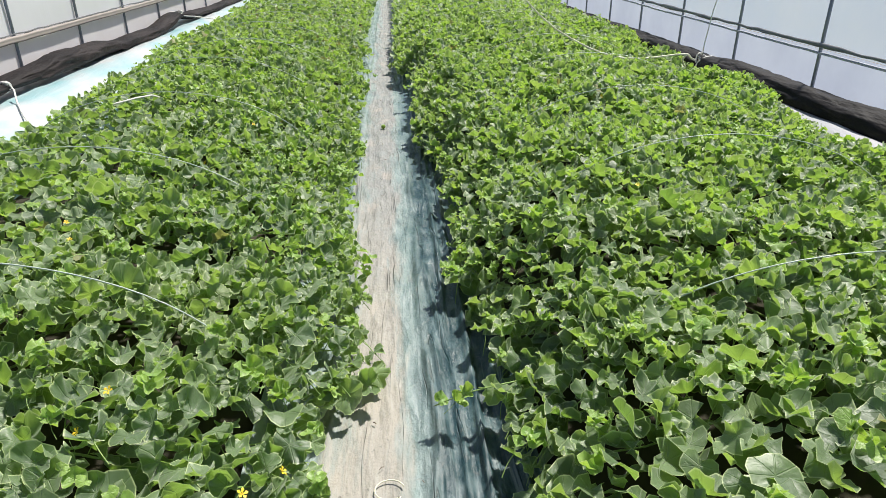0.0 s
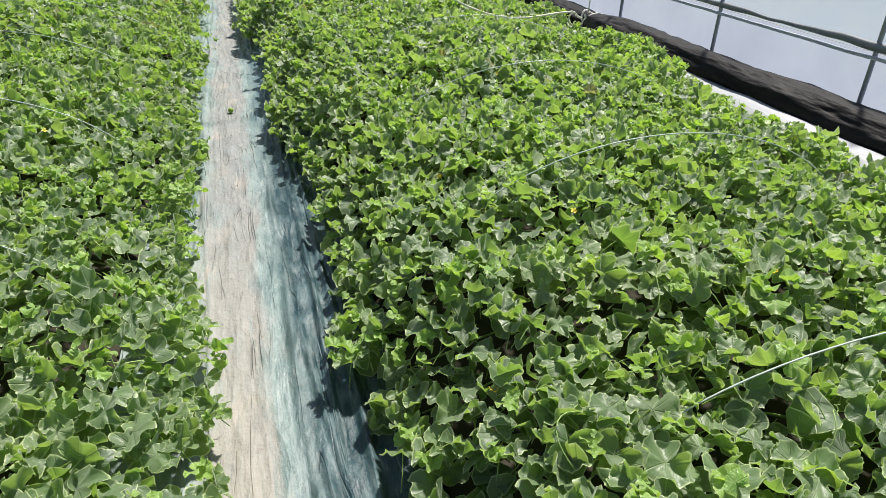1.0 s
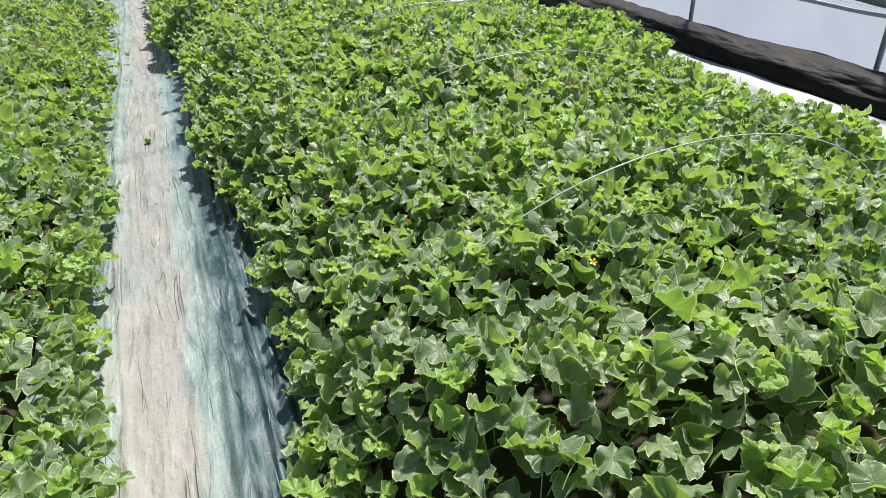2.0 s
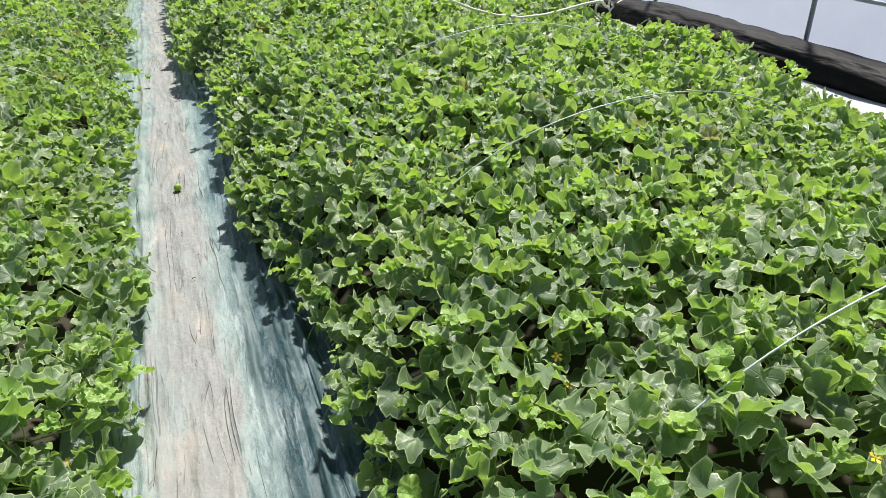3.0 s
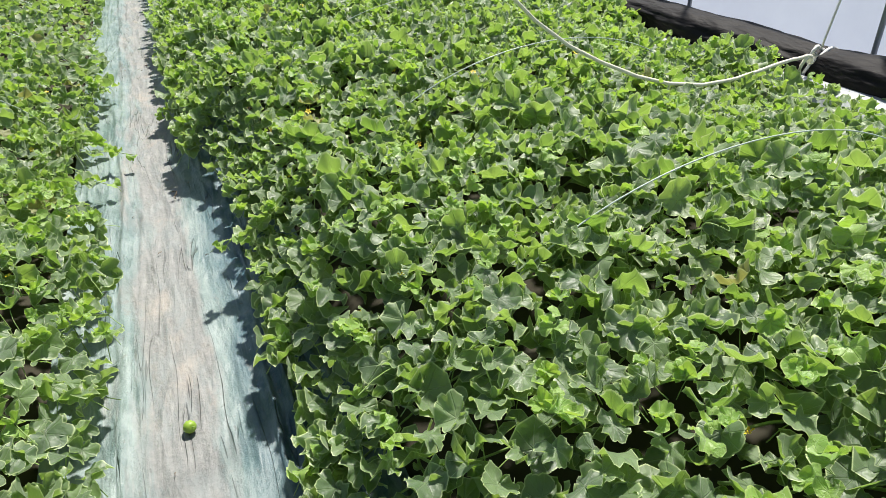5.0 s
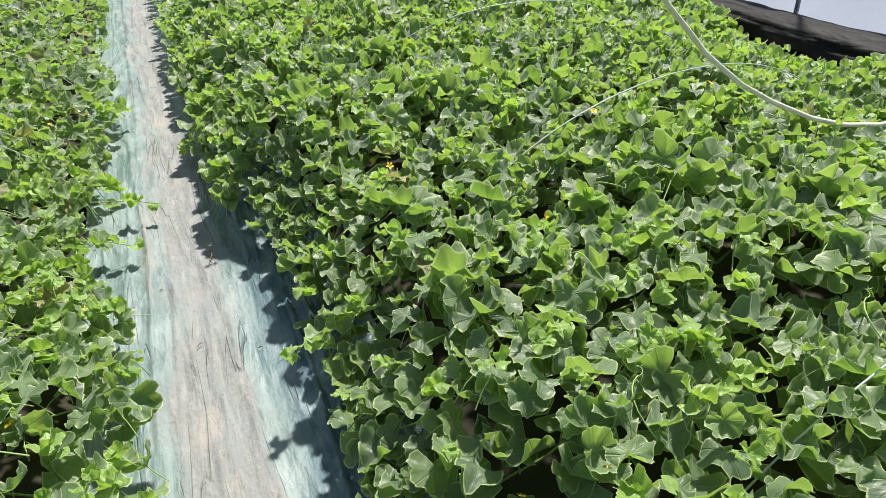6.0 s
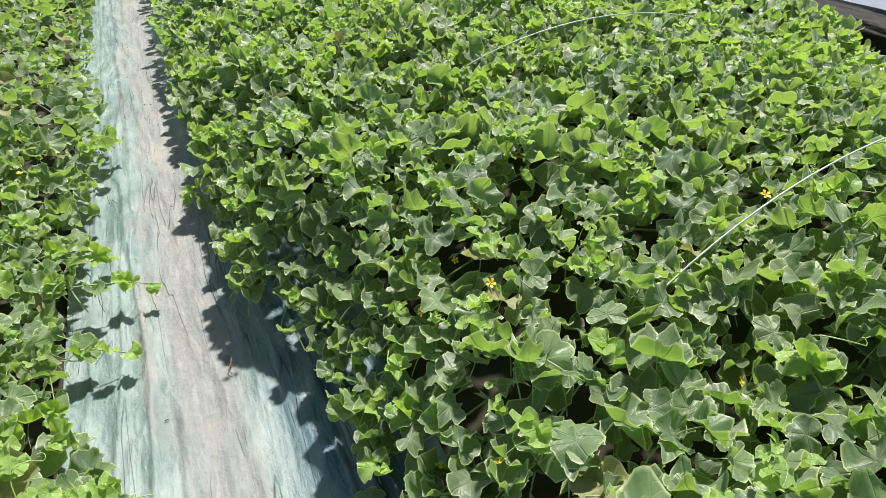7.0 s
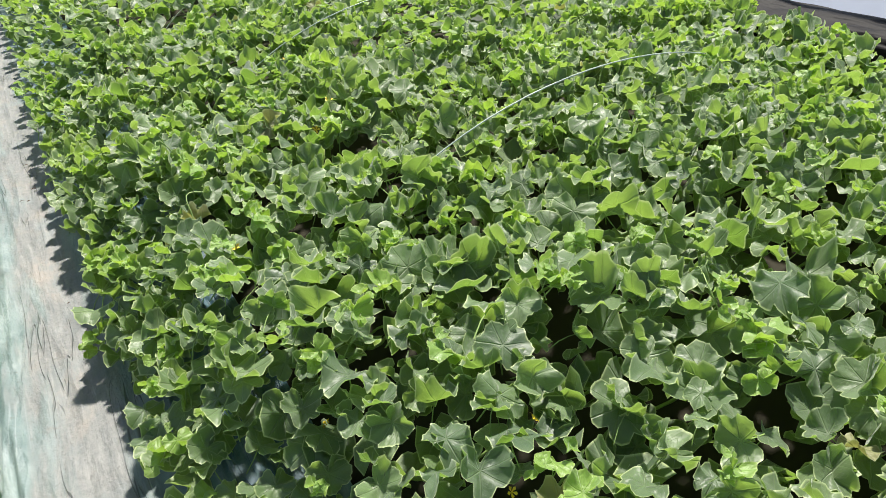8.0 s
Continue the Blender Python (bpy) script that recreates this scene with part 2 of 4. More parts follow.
def quilt_material(name, dark, dusty):
    n = Nodes(name)
    co = n.scaled(1, 1, 1)
    weave = n.noise(co, 160.0, 3.0)
    dust = n.noise(n.scaled(3, 1.2, 4), 1.0, 6.0, 0.65)
    turned = n.add("Mapping", {"Vector": co, "Rotation": (0.0, 0.0, 0.6), "Scale": (8, 2.4, 9)}).outputs[0]
    crease = n.noise(turned, 1.0, 3.5, 0.5)
    col = n.mix(n.ramp(dust, 0.40, 0.75), dark, dusty)
    n.base(col, 0.62, Normal=n.bump(n.math("ADD", crease, n.math("MULTIPLY", weave, 0.02)), 0.8, 0.06))
    n.p.inputs["Specular IOR Level"].default_value = 0.16
    return n.mat


def sheet_material(name, pale, tinted):
    n = Nodes(name)
    a = n.noise(n.scaled(2.5, 1.1, 2.5), 1.0, 5.0, 0.6)
    b = n.noise(n.scaled(14, 3.0, 14), 1.0, 5.0, 0.6)
    col = n.mix(n.ramp(a, 0.38, 0.66), pale, tinted)
    n.base(col, 0.35, Normal=n.bump(b, 0.5, 0.02))
    return n.mat


M_PATH = path_material()
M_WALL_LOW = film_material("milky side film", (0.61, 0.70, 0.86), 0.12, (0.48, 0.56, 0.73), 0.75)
# Left-hand films are brightened copies: light on that wall is in their colour.
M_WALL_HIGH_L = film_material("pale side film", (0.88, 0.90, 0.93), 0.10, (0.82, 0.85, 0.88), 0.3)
M_WALL_LOW_L = film_material("brightened milky side film", (0.90, 0.88, 0.90), 0.10, (0.82, 0.79, 0.80), 0.3)
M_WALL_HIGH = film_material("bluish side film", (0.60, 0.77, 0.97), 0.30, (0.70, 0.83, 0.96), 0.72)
M_ROOF = film_material("clear roof film", (0.72, 0.78, 0.82), 0.88, (0.68, 0.72, 0.76))
M_QUILT = quilt_material("black quilt", (0.006, 0.0052, 0.0058), (0.017, 0.0148, 0.0148))
# Lighter copy for the left roll, with the sun on it put into colour.
M_QUILT_L = quilt_material("sunlit black quilt", (0.014, 0.0115, 0.0115), (0.040, 0.032, 0.031))
M_SHEET_R = sheet_material("white drape film", (0.52, 0.51, 0.53), (0.42, 0.44, 0.47))
M_SHEET_L = sheet_material("turquoise drape film", (0.50, 0.52, 0.53), (0.27, 0.46, 0.495))


# ---------------------------------------------------------------- mesh helpers
def thing(name, mesh=None, material=None):
    ob = new(name, mesh)
    if material:
        mesh.materials.append(material)
    return ob


def part(name, mesh, material, parent, label=""):
    ob = new(name, mesh)
    if material and not mesh.materials:
        mesh.materials.append(material)
    ob.parent = parent
    return tagged(ob, label) if label else ob


def mesh_of(name, verts, faces, smooth=True):
    me = bpy.data.meshes.new(name)
    me.from_pydata([tuple(v) for v in verts], [], faces)
    if smooth:
        me.shade_smooth()
    me.update()
    return me


def tube(name, points, radius, sides=8, taper=1.0):
    """A closed round bar along points."""
    pts = [Vector(p) for p in points]
    verts, faces = [], []
    up = Vector((0.13, 0.21, 0.97))
    for i, p in enumerate(pts):
        d = (pts[min(i + 1, len(pts) - 1)] - pts[max(i - 1, 0)]).normalized()
        a = d.cross(up)
        if a.length < 0.05:
            a = d.cross(Vector((1, 0, 0)))
        a.normalize()
        b = d.cross(a).normalized()
        r = radius * (1 + (taper - 1) * i / max(1, len(pts) - 1))
        verts += [p + (a * math.cos(6.28318 * k / sides) + b * math.sin(6.28318 * k / sides)) * r for k in range(sides)]
    for i in range(len(pts) - 1):
        for k in range(sides):
            faces.append((i * sides + k, i * sides + (k + 1) % sides, (i + 1) * sides + (k + 1) % sides, (i + 1) * sides + k))
    faces.append(tuple(range(sides - 1, -1, -1)))
    faces.append(tuple((len(pts) - 1) * sides + k for k in range(sides)))
    return mesh_of(name, verts, faces)


def sweep(name, profile, ys, close=False):
    """A sheet: profile(y) gives the (x, z) row at y."""
    verts, faces = [], []
    for y in ys:
        row = profile(y)
        verts += [(x, y, z) for x, z in row]
    m = len(row)
    for i in range(len(ys) - 1):
        for k in range(m if close else m - 1):
            k2 = (k + 1) % m
            faces.append((i * m + k, i * m + k2, (i + 1) * m + k2, (i + 1) * m + k))
    return mesh_of(name, verts, faces)


def n3(x, y, z=0.0):
    return noise.noise((x, y, z))


def steps(a, b, d):
    k = max(1, round((b - a) / d))
    return [a + (b - a) * i / k for i in range(k + 1)]


def smooth(a, b, v):
    t = min(1.0, max(0.0, (v - a) / (b - a)))
    return t * t * (3 - 2 * t)


# ---------------------------------------------------------------- plan
Y0, Y1 = -3.0, 25.0            # the ends of the house
X_RIGHT, X_LEFT = 3.25, -3.30  # the side walls
PITCH, FIRST = 1.31, 3.68      # the arch pipes
ARCHES = [FIRST + PITCH * k for k in range(-5, 17)]
HOOPS = [1.8 + 1.2 * k for k in range(-3, 18)]
RAIL = 0.74                    # the height of the side rails


RIGHT_LINE = ((-3, .30), (2.2, .33), (2.7, .24), (3.4, .31), (4.4, .28), (4.85, .15), (5.5, .17), (6.3, .165), (6.9, .21), (7.2, .165), (7.6, .03), (25, .02))
LEFT_LINE = ((-3, -.24), (1.6, -.24), (2.0, -.12), (2.6, -.13), (3.2, -.24), (4.0, -.31), (4.6, -.24), (5.3, -.34), (6.2, -.28), (6.7, -.31), (7.2, -.43), (8.2, -.41), (8.8, -.29), (9.9, -.38), (25, -.37))


def along_line(rows, y):
    """The value at y of a line through rows of (y, value), eased from row to row."""
    for (ya, a), (yb, b) in zip(rows[:-1], rows[1:]):
        if y <= yb:
            break
    return a + (b - a) * smooth(ya, yb, y)


def right_edge(y):
    """The foliage border of the right bed along the path."""
    return along_line(RIGHT_LINE, y) + 0.035 * n3(0.3, y * 2.9) + 0.045 * n3(7.3, y * 6.1)


def left_edge(y):
    return along_line(LEFT_LINE, y) + 0.035 * n3(3.3, y * 2.7) + 0.045 * n3(9.3, y * 6.3)


def wall_gap(s, x, y):
    """How far x lies inside the bed's border along the side wall."""
    if s > 0:
        return 2.79 + 0.14 * smooth(4.1, 4.8, y) - 0.06 * smooth(6.5, 7.0, y) * smooth(8.0, 7.4, y) + 0.06 * math.exp(-((y - 6.0) / 0.6) ** 2) + 0.09 * n3(0.7, y * 1.4) + 0.05 * n3(2.7, y * 4.4) - x
    return x + 2.38 + 0.10 * n3(5.7, y * 1.2) + 0.05 * n3(1.7, y * 4.1) + 0.02 * (y - 5)


def canopy(d_path, d_wall, x, y):
    """The height of the leaves, by the distances from the path's and the wall's border."""
    h = (0.118 if x > 0 else 0.130) + (0.327 if x > 0 else 0.255) * smooth(-0.05, 0.35 if x > 0 else 0.34, d_path) + 0.06 * smooth(0.3, 1.1, d_path)
    h -= (0.055 + 0.085 * math.exp(-((y - 6.15) / 0.42) ** 2)) * smooth(1.7, 2.4, x)
    h += 0.03 * smooth(-0.5, -1.0, x)
    h -= (0.11 - 0.05 * smooth(4.2, 4.8, y) * smooth(6.0, 5.6, y) if x > 0 else 0.14) * smooth(0.25, -0.02, d_wall)
    h += 0.075 * smooth(3.6, 7.6, y) - (0.11 * smooth(6.5, 7.0, y) * smooth(8.0, 7.4, y) * smooth(2.1, 2.7, x))
    return h + (0.045 + 0.03 * smooth(0.2, 0.6, d_path)) * n3(x * 2.3, y * 2.3, 4.0) + 0.045 * n3(x * 5.5, y * 5.5, 9.0)


# ---------------------------------------------------------------- ground and path
def build_ground():
    xs = steps(-40, -4, 9) + steps(-3.6, 3.6, 0.3) + steps(4, 40, 9)
    ys = steps(-40, -4, 9) + steps(-3.6, 25.6, 0.4) + steps(27, 60, 8)
    verts = [(x, y, -0.03 + 0.012 * n3(x * 1.1, y * 1.1, 2)) for y in ys for x in xs]
    m = len(xs)
    faces = [(j * m + i, j * m + i + 1, (j + 1) * m + i + 1, (j + 1) * m + i) for j in range(len(ys) - 1) for i in range(m - 1)]
    tagged(thing("ground", mesh_of("ground", verts, faces), M_SOIL), "bare brown soil under the plastic greenhouse", "ground", kind="structure")

    def path_row(y):
        row = []
        for k in range(101):
            x = -0.50 + 0.92 * k / 100
            away = abs(x + 0.04)
            ridge = 0.010 * smooth(0.08, 0.3, away)
            w = 0.006 * n3(x * 12 + 0.8 * n3(0, y * 0.7), y * 0.55, 1) + 0.0040 * n3(x * 40, y * 1.6, 5) * (0.15 + smooth(0.08, 0.24, away))
            w += 0.0030 * n3(x * 14, y * 7.0, 8) + 0.0016 * n3(x * 34, y * 17.0, 11)
            crest = abs(n3(x * 11 + 0.5 * n3(2, y * 0.9), y * 0.42, 3))
            w += 0.014 * smooth(0.09, 0.0, crest) * smooth(0.02, 0.16, away)
            w *= 0.3 + 0.7 * smooth(0.08, 0.24, away) + 0.9 * smooth(0.06, 0.14, x)
            for k2, xr in enumerate((0.085, 0.135, 0.20, 0.27, -0.27)):
                line = xr + 0.035 * n3(k2 * 3.7, y * 0.8) + 0.012 * n3(k2 * 5.1, y * 3.1)
                tall = 0.019 * smooth(-0.25, 0.25, n3(k2 * 9.1, y * 0.9)) * smooth(6.4, 4.6, y) if xr > 0 else 0.008
                w += tall * math.exp(-((x - line) / 0.013) ** 2)
            row.append((x, 0.002 + ridge + w + 0.06 * smooth(0.34, 0.62, away)))
        return row

    ys = steps(Y0, 1.0, 0.2) + steps(1.03, 10.0, 0.035) + steps(10.05, Y1, 0.15)
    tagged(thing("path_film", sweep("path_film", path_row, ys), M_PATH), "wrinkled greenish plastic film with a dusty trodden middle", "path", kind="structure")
    for name, x0, x1 in (("bed_right", 0.40, 2.75), ("bed_left", -2.62, -0.47)):
        def bed_row(y):
            row = []
            for k in range(26):
                u = k / 25
                x = x0 + (x1 - x0) * u
                row.append((x, -0.04 + 0.15 * math.sin(math.pi * u) ** 0.35 + 0.015 * n3(x * 4, y * 2)))
            return row
        tagged(thing(name, sweep(name, bed_row, steps(Y0, Y1, 0.25)), M_BEDFILM), "raised planting bed under dark plastic mulch film", "bed", kind="structure")


build_ground()


# ---------------------------------------------------------------- house
def arch_points(x_left=X_LEFT, x_right=X_RIGHT, inset=0.0, n=28):
    """The line of an arch pipe: upright sides, then a round roof."""
    pts = [(x_right - inset, -0.25), (x_right - inset, 0.4), (x_right - inset, RAIL), (x_right - inset - 0.005, 1.1)]
    cx, a = (x_left + x_right) / 2, (x_right - x_left) / 2 - inset - 0.01
    for k in range(n + 1):
        th = math.pi * k / n
        pts.append((cx + a * math.cos(th), 1.25 + 1.75 * math.sin(th) ** 0.85))
    pts += [(x_left + inset + 0.005, 1.1), (x_left + inset, RAIL), (x_left + inset, 0.4), (x_left + inset, -0.25)]
    return pts


def build_house():
    for y in ARCHES:
        for x in (X_LEFT, X_RIGHT):
            me = tube("side_post", [(x, y, -0.25), (x, y, 0.4), (x, y, 0.9), (x, y, 1.27)], 0.0135, 10)
            tagged(thing("side_post", me, M_PIPE), "thin galvanised steel post of the greenhouse side", "greenhouse post", "greenhouse side posts")
    for side, x, mat, lab in (("right", X_RIGHT, M_CHANNEL_R, "pale grey film-locking rail along the side wall"), ("left", X_LEFT, M_CHANNEL, "dusty beige film-locking rail along the side wall")):
        s = 1 if x > 0 else -1
        ys = steps(Y0, Y1, 0.06)
        hh = 0.008 if s > 0 else 0.028

        def rail_row(y):
            w = 0.006 * n3(1.2 * s, y * 0.8) + 0.004 * n3(5, y * 4)
            c, z = x - s * 0.030, RAIL - (0.034 if s < 0 else 0.018) + w
            return [(c + s * 0.012, z - hh), (c - s * 0.006, z - hh), (c - s * 0.012, z - hh * 0.55), (c - s * 0.010, z - hh * 0.3), (c - s * 0.010, z + hh * 0.3), (c - s * 0.012, z + hh * 0.55), (c - s * 0.006, z + hh), (c + s * 0.012, z + hh)]
        rail = tagged(thing("side_rail", sweep("side_rail", rail_row, ys, True), mat), lab, "side rail")

        def seam_row(y):
            w = 0.012 * n3(9.2 * s, y * 1.3) + 0.008 * n3(2, y * 5)
            r = (0.017 if s > 0 else 0.007) * (1 + 0.7 * n3(4.4 * s, y * 2.1))
            c, z = x - s * 0.022, RAIL + (0.036 if s > 0 else 0.008) + w
            return [(c + r * 0.7 * math.cos(a), z + r * math.sin(a)) for a in (0, 0.8, 1.6, 2.4, 3.2, 4.0, 4.8, 5.6)]
        part("film_roll", sweep("film_roll", seam_row, ys, True), M_SEAM, rail, "bunched dark film edge above the rail")

        def low_row(y):
            return [(x + s * (0.016 + 0.006 * n3(y * 1.1, z * 3, 3 * s)), z) for z in (-0.05, 0.1, 0.25, 0.4, 0.55, RAIL)]
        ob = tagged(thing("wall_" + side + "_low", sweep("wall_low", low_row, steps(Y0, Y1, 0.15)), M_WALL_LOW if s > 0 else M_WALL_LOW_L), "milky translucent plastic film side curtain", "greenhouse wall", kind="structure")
        ob.visible_shadow = False

        def high_row(y):
            return [(x + s * (0.018 + 0.008 * n3(y * 0.9, z * 2, 7 * s)), z) for z in (RAIL + 0.002, 0.86, 1.0, 1.12, 1.25)]
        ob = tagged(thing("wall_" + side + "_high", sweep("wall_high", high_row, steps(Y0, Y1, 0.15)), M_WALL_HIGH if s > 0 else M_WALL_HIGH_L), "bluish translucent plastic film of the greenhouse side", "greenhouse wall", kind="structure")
        ob.visible_shadow = False
    roof_line = [p for p in arch_points(X_LEFT, X_RIGHT, -0.02) if p[1] >= 1.25]

    ob = tagged(thing("roof_film", sweep("roof_film", lambda y: roof_line, steps(Y0, Y1, 1.0)), M_ROOF), "clear plastic film stretched over the arches", "greenhouse roof", kind="structure")
    ob.visible_shadow = False
    for name, y in (("wall_front", Y0), ("wall_back", Y1)):
        pts = [p for p in arch_points(X_LEFT, X_RIGHT, -0.02)]
        verts = [(x, y, z) for x, z in pts] + [(x, y + 0.01, z) for x, z in pts]
        m = len(pts)
        faces = [tuple(range(m)), tuple(range(2 * m - 1, m - 1, -1))] + [(k, k + m, (k + 1) % m + m, (k + 1) % m) for k in range(m)]
        ob = tagged(thing(name, mesh_of(name, verts, faces, False), M_WALL_LOW), "milky plastic film end wall", "greenhouse wall", kind="structure")
        ob.visible_shadow = False


build_house()


# ---------------------------------------------------------------- side banks, drape film and quilt rolls
CLIPS = {1: [(-0.2, 0), (6.40, 1), (12.4, 1), (18.8, 0)], -1: [(0.9, 0), (5.42, 1), (10.2, 1), (15.0, 0), (19.6, 0)]}


ROLLS = {1: ((-3, .415, .078), (5.5, .418, .080), (6.7, .378, .082), (8.9, .362, .074), (11, .345, .062), (25, .345, .06)),
         -1: ((-3, .42, .05), (5.35, .452, .034), (5.85, .458, .055), (6.5, .474, .080), (7.3, .462, .066), (8.0, .418, .054), (9.1, .412, .056), (10.2, .505, .046), (10.8, .44, .042), (12.5, .405, .038), (25, .39, .04))}


def roll_shape(s, y):
    """Centre x, centre z, half width and half height of the quilt roll."""
    rows = ROLLS[s]
    for (ya, za, ha), (yb, zb, hb) in zip(rows[:-1], rows[1:]):
        if y <= yb:
            break
    u = smooth(ya, yb, y)
    pinch = sum(math.exp(-((y - c) / 0.16) ** 2) for c, _ in CLIPS[s])
    x = s * (3.07 if s > 0 else 3.08) + 0.02 * n3(1.5 * s, y * 0.7)
    hh = (ha + (hb - ha) * u) * (1 + 0.10 * n3(3.1 * s, y * 0.9) - 0.14 * pinch)
    hw = (0.135 if s > 0 else 0.12) + 0.02 * n3(8.1 * s, y * 0.6) - 0.02 * pinch
    return x, za + (zb - za) * u + 0.008 * n3(2.2 * s, y * 0.8), hw, hh


def build_sides():
    for s, side in ((1, "right"), (-1, "left")):
        def bank_row(y):
            row = []
            for k in range(19):
                u = k / 18
                x = 3.235 - u * (0.85 if s > 0 else 1.0)
                z = (0.335 * smooth(2.55, 2.80, x) + 0.055 * smooth(2.72, 2.9, x) * smooth(7.0, 5.8, y) if s > 0 else 0.372 * smooth(2.1, 2.9, x)) - (0.005 if s < 0 else 0.07) * smooth(2.92, 3.05, x) + 0.012 * n3(x * 6, y * 1.5, s) + 0.008 * n3(x * 14, y * 4, s + 3)
                row.append((s * x, z + 0.002))
            return row
        tagged(thing("bank_film_" + side, sweep("bank_film", bank_row, steps(Y0, Y1, 0.08)), M_SHEET_R if s > 0 else M_SHEET_L), "white plastic film draped over the side bank" if s > 0 else "white and pale turquoise plastic film over the side bank", "plastic film", kind="structure")

        def roll_row(y):
            cx, cz, hw, hh = roll_shape(s, y)
            row = []
            for k in range(36):
                a = 2 * math.pi * k / 36
                ca, sa = math.cos(a), math.sin(a)
                r = 1 + 0.10 * n3(ca * 1.6 + 5 * s, sa * 1.6, y * 1.1) + 0.13 * n3(ca * 2.2 + y * 2.4, sa * 2.2 + s, y * 2.2) + 0.05 * n3(ca * 7 + y * 3, sa * 7, y * 6)
                r -= (0.12 if s > 0 else 0.2) * smooth(0.14, 0.0, abs(math.sin(a * 2 + 1.3 * n3(2 * s, y * 0.5)) - 0.3))
                row.append((cx + hw * r * math.copysign(abs(ca) ** 0.8, ca), cz + hh * r * math.copysign(abs(sa) ** 0.8, sa)))
            return row
        quilt = tagged(thing("quilt_roll", sweep("quilt_roll", roll_row, steps(Y0 + 0.1, Y1 - 0.1, 0.06), True), M_QUILT if s > 0 else M_QUILT_L), "rolled black insulation quilt lying along the side wall", "quilt roll", "rolled quilts")

        def flap_row(y):
            cx, cz, hw, hh = roll_shape(s, y)
            row, n = [], 18
            low = 205 + 28 * n3(4.0 * s, y * 0.7) + 10 * n3(1.0, y * 3.1)
            for side in (1.20, 1.12):
                for k in range(n + 1):
                    a = radians(75 + (low - 75) * (k if side > 1.1 else n - k) / n)
                    ca, sa = math.cos(a), math.sin(a)
                    r = side + 0.17 * n3(a * 1.1 + y * 1.3, y * 1.6, 3.0 * s) + 0.07 * n3(a * 2.6 - y * 2.1, y * 3.4, 8.0)
                    r -= 0.10 * smooth(0.16, 0.0, abs(n3(a * 1.3 + y * 0.9, y * 0.8 - a * 0.7, 5.0 * s))) + 0.06 * smooth(0.12, 0.0, abs(n3(a * 2.2 - y * 2.0, y * 1.4, 15.0 * s)))
                    row.append((cx + s * hw * r * math.copysign(abs(ca) ** 0.8, ca), cz + hh * r * math.copysign(abs(sa) ** 0.8, sa)))
            return row
        part("flap", sweep("flap", flap_row, steps(Y0 + 0.12, 1.0, 0.2) + steps(1.04, 13.0, 0.04) + steps(13.1, Y1 - 0.12, 0.15), True), M_QUILT if s > 0 else M_QUILT_L, quilt, "loose outer layer of the quilt")


build_sides()


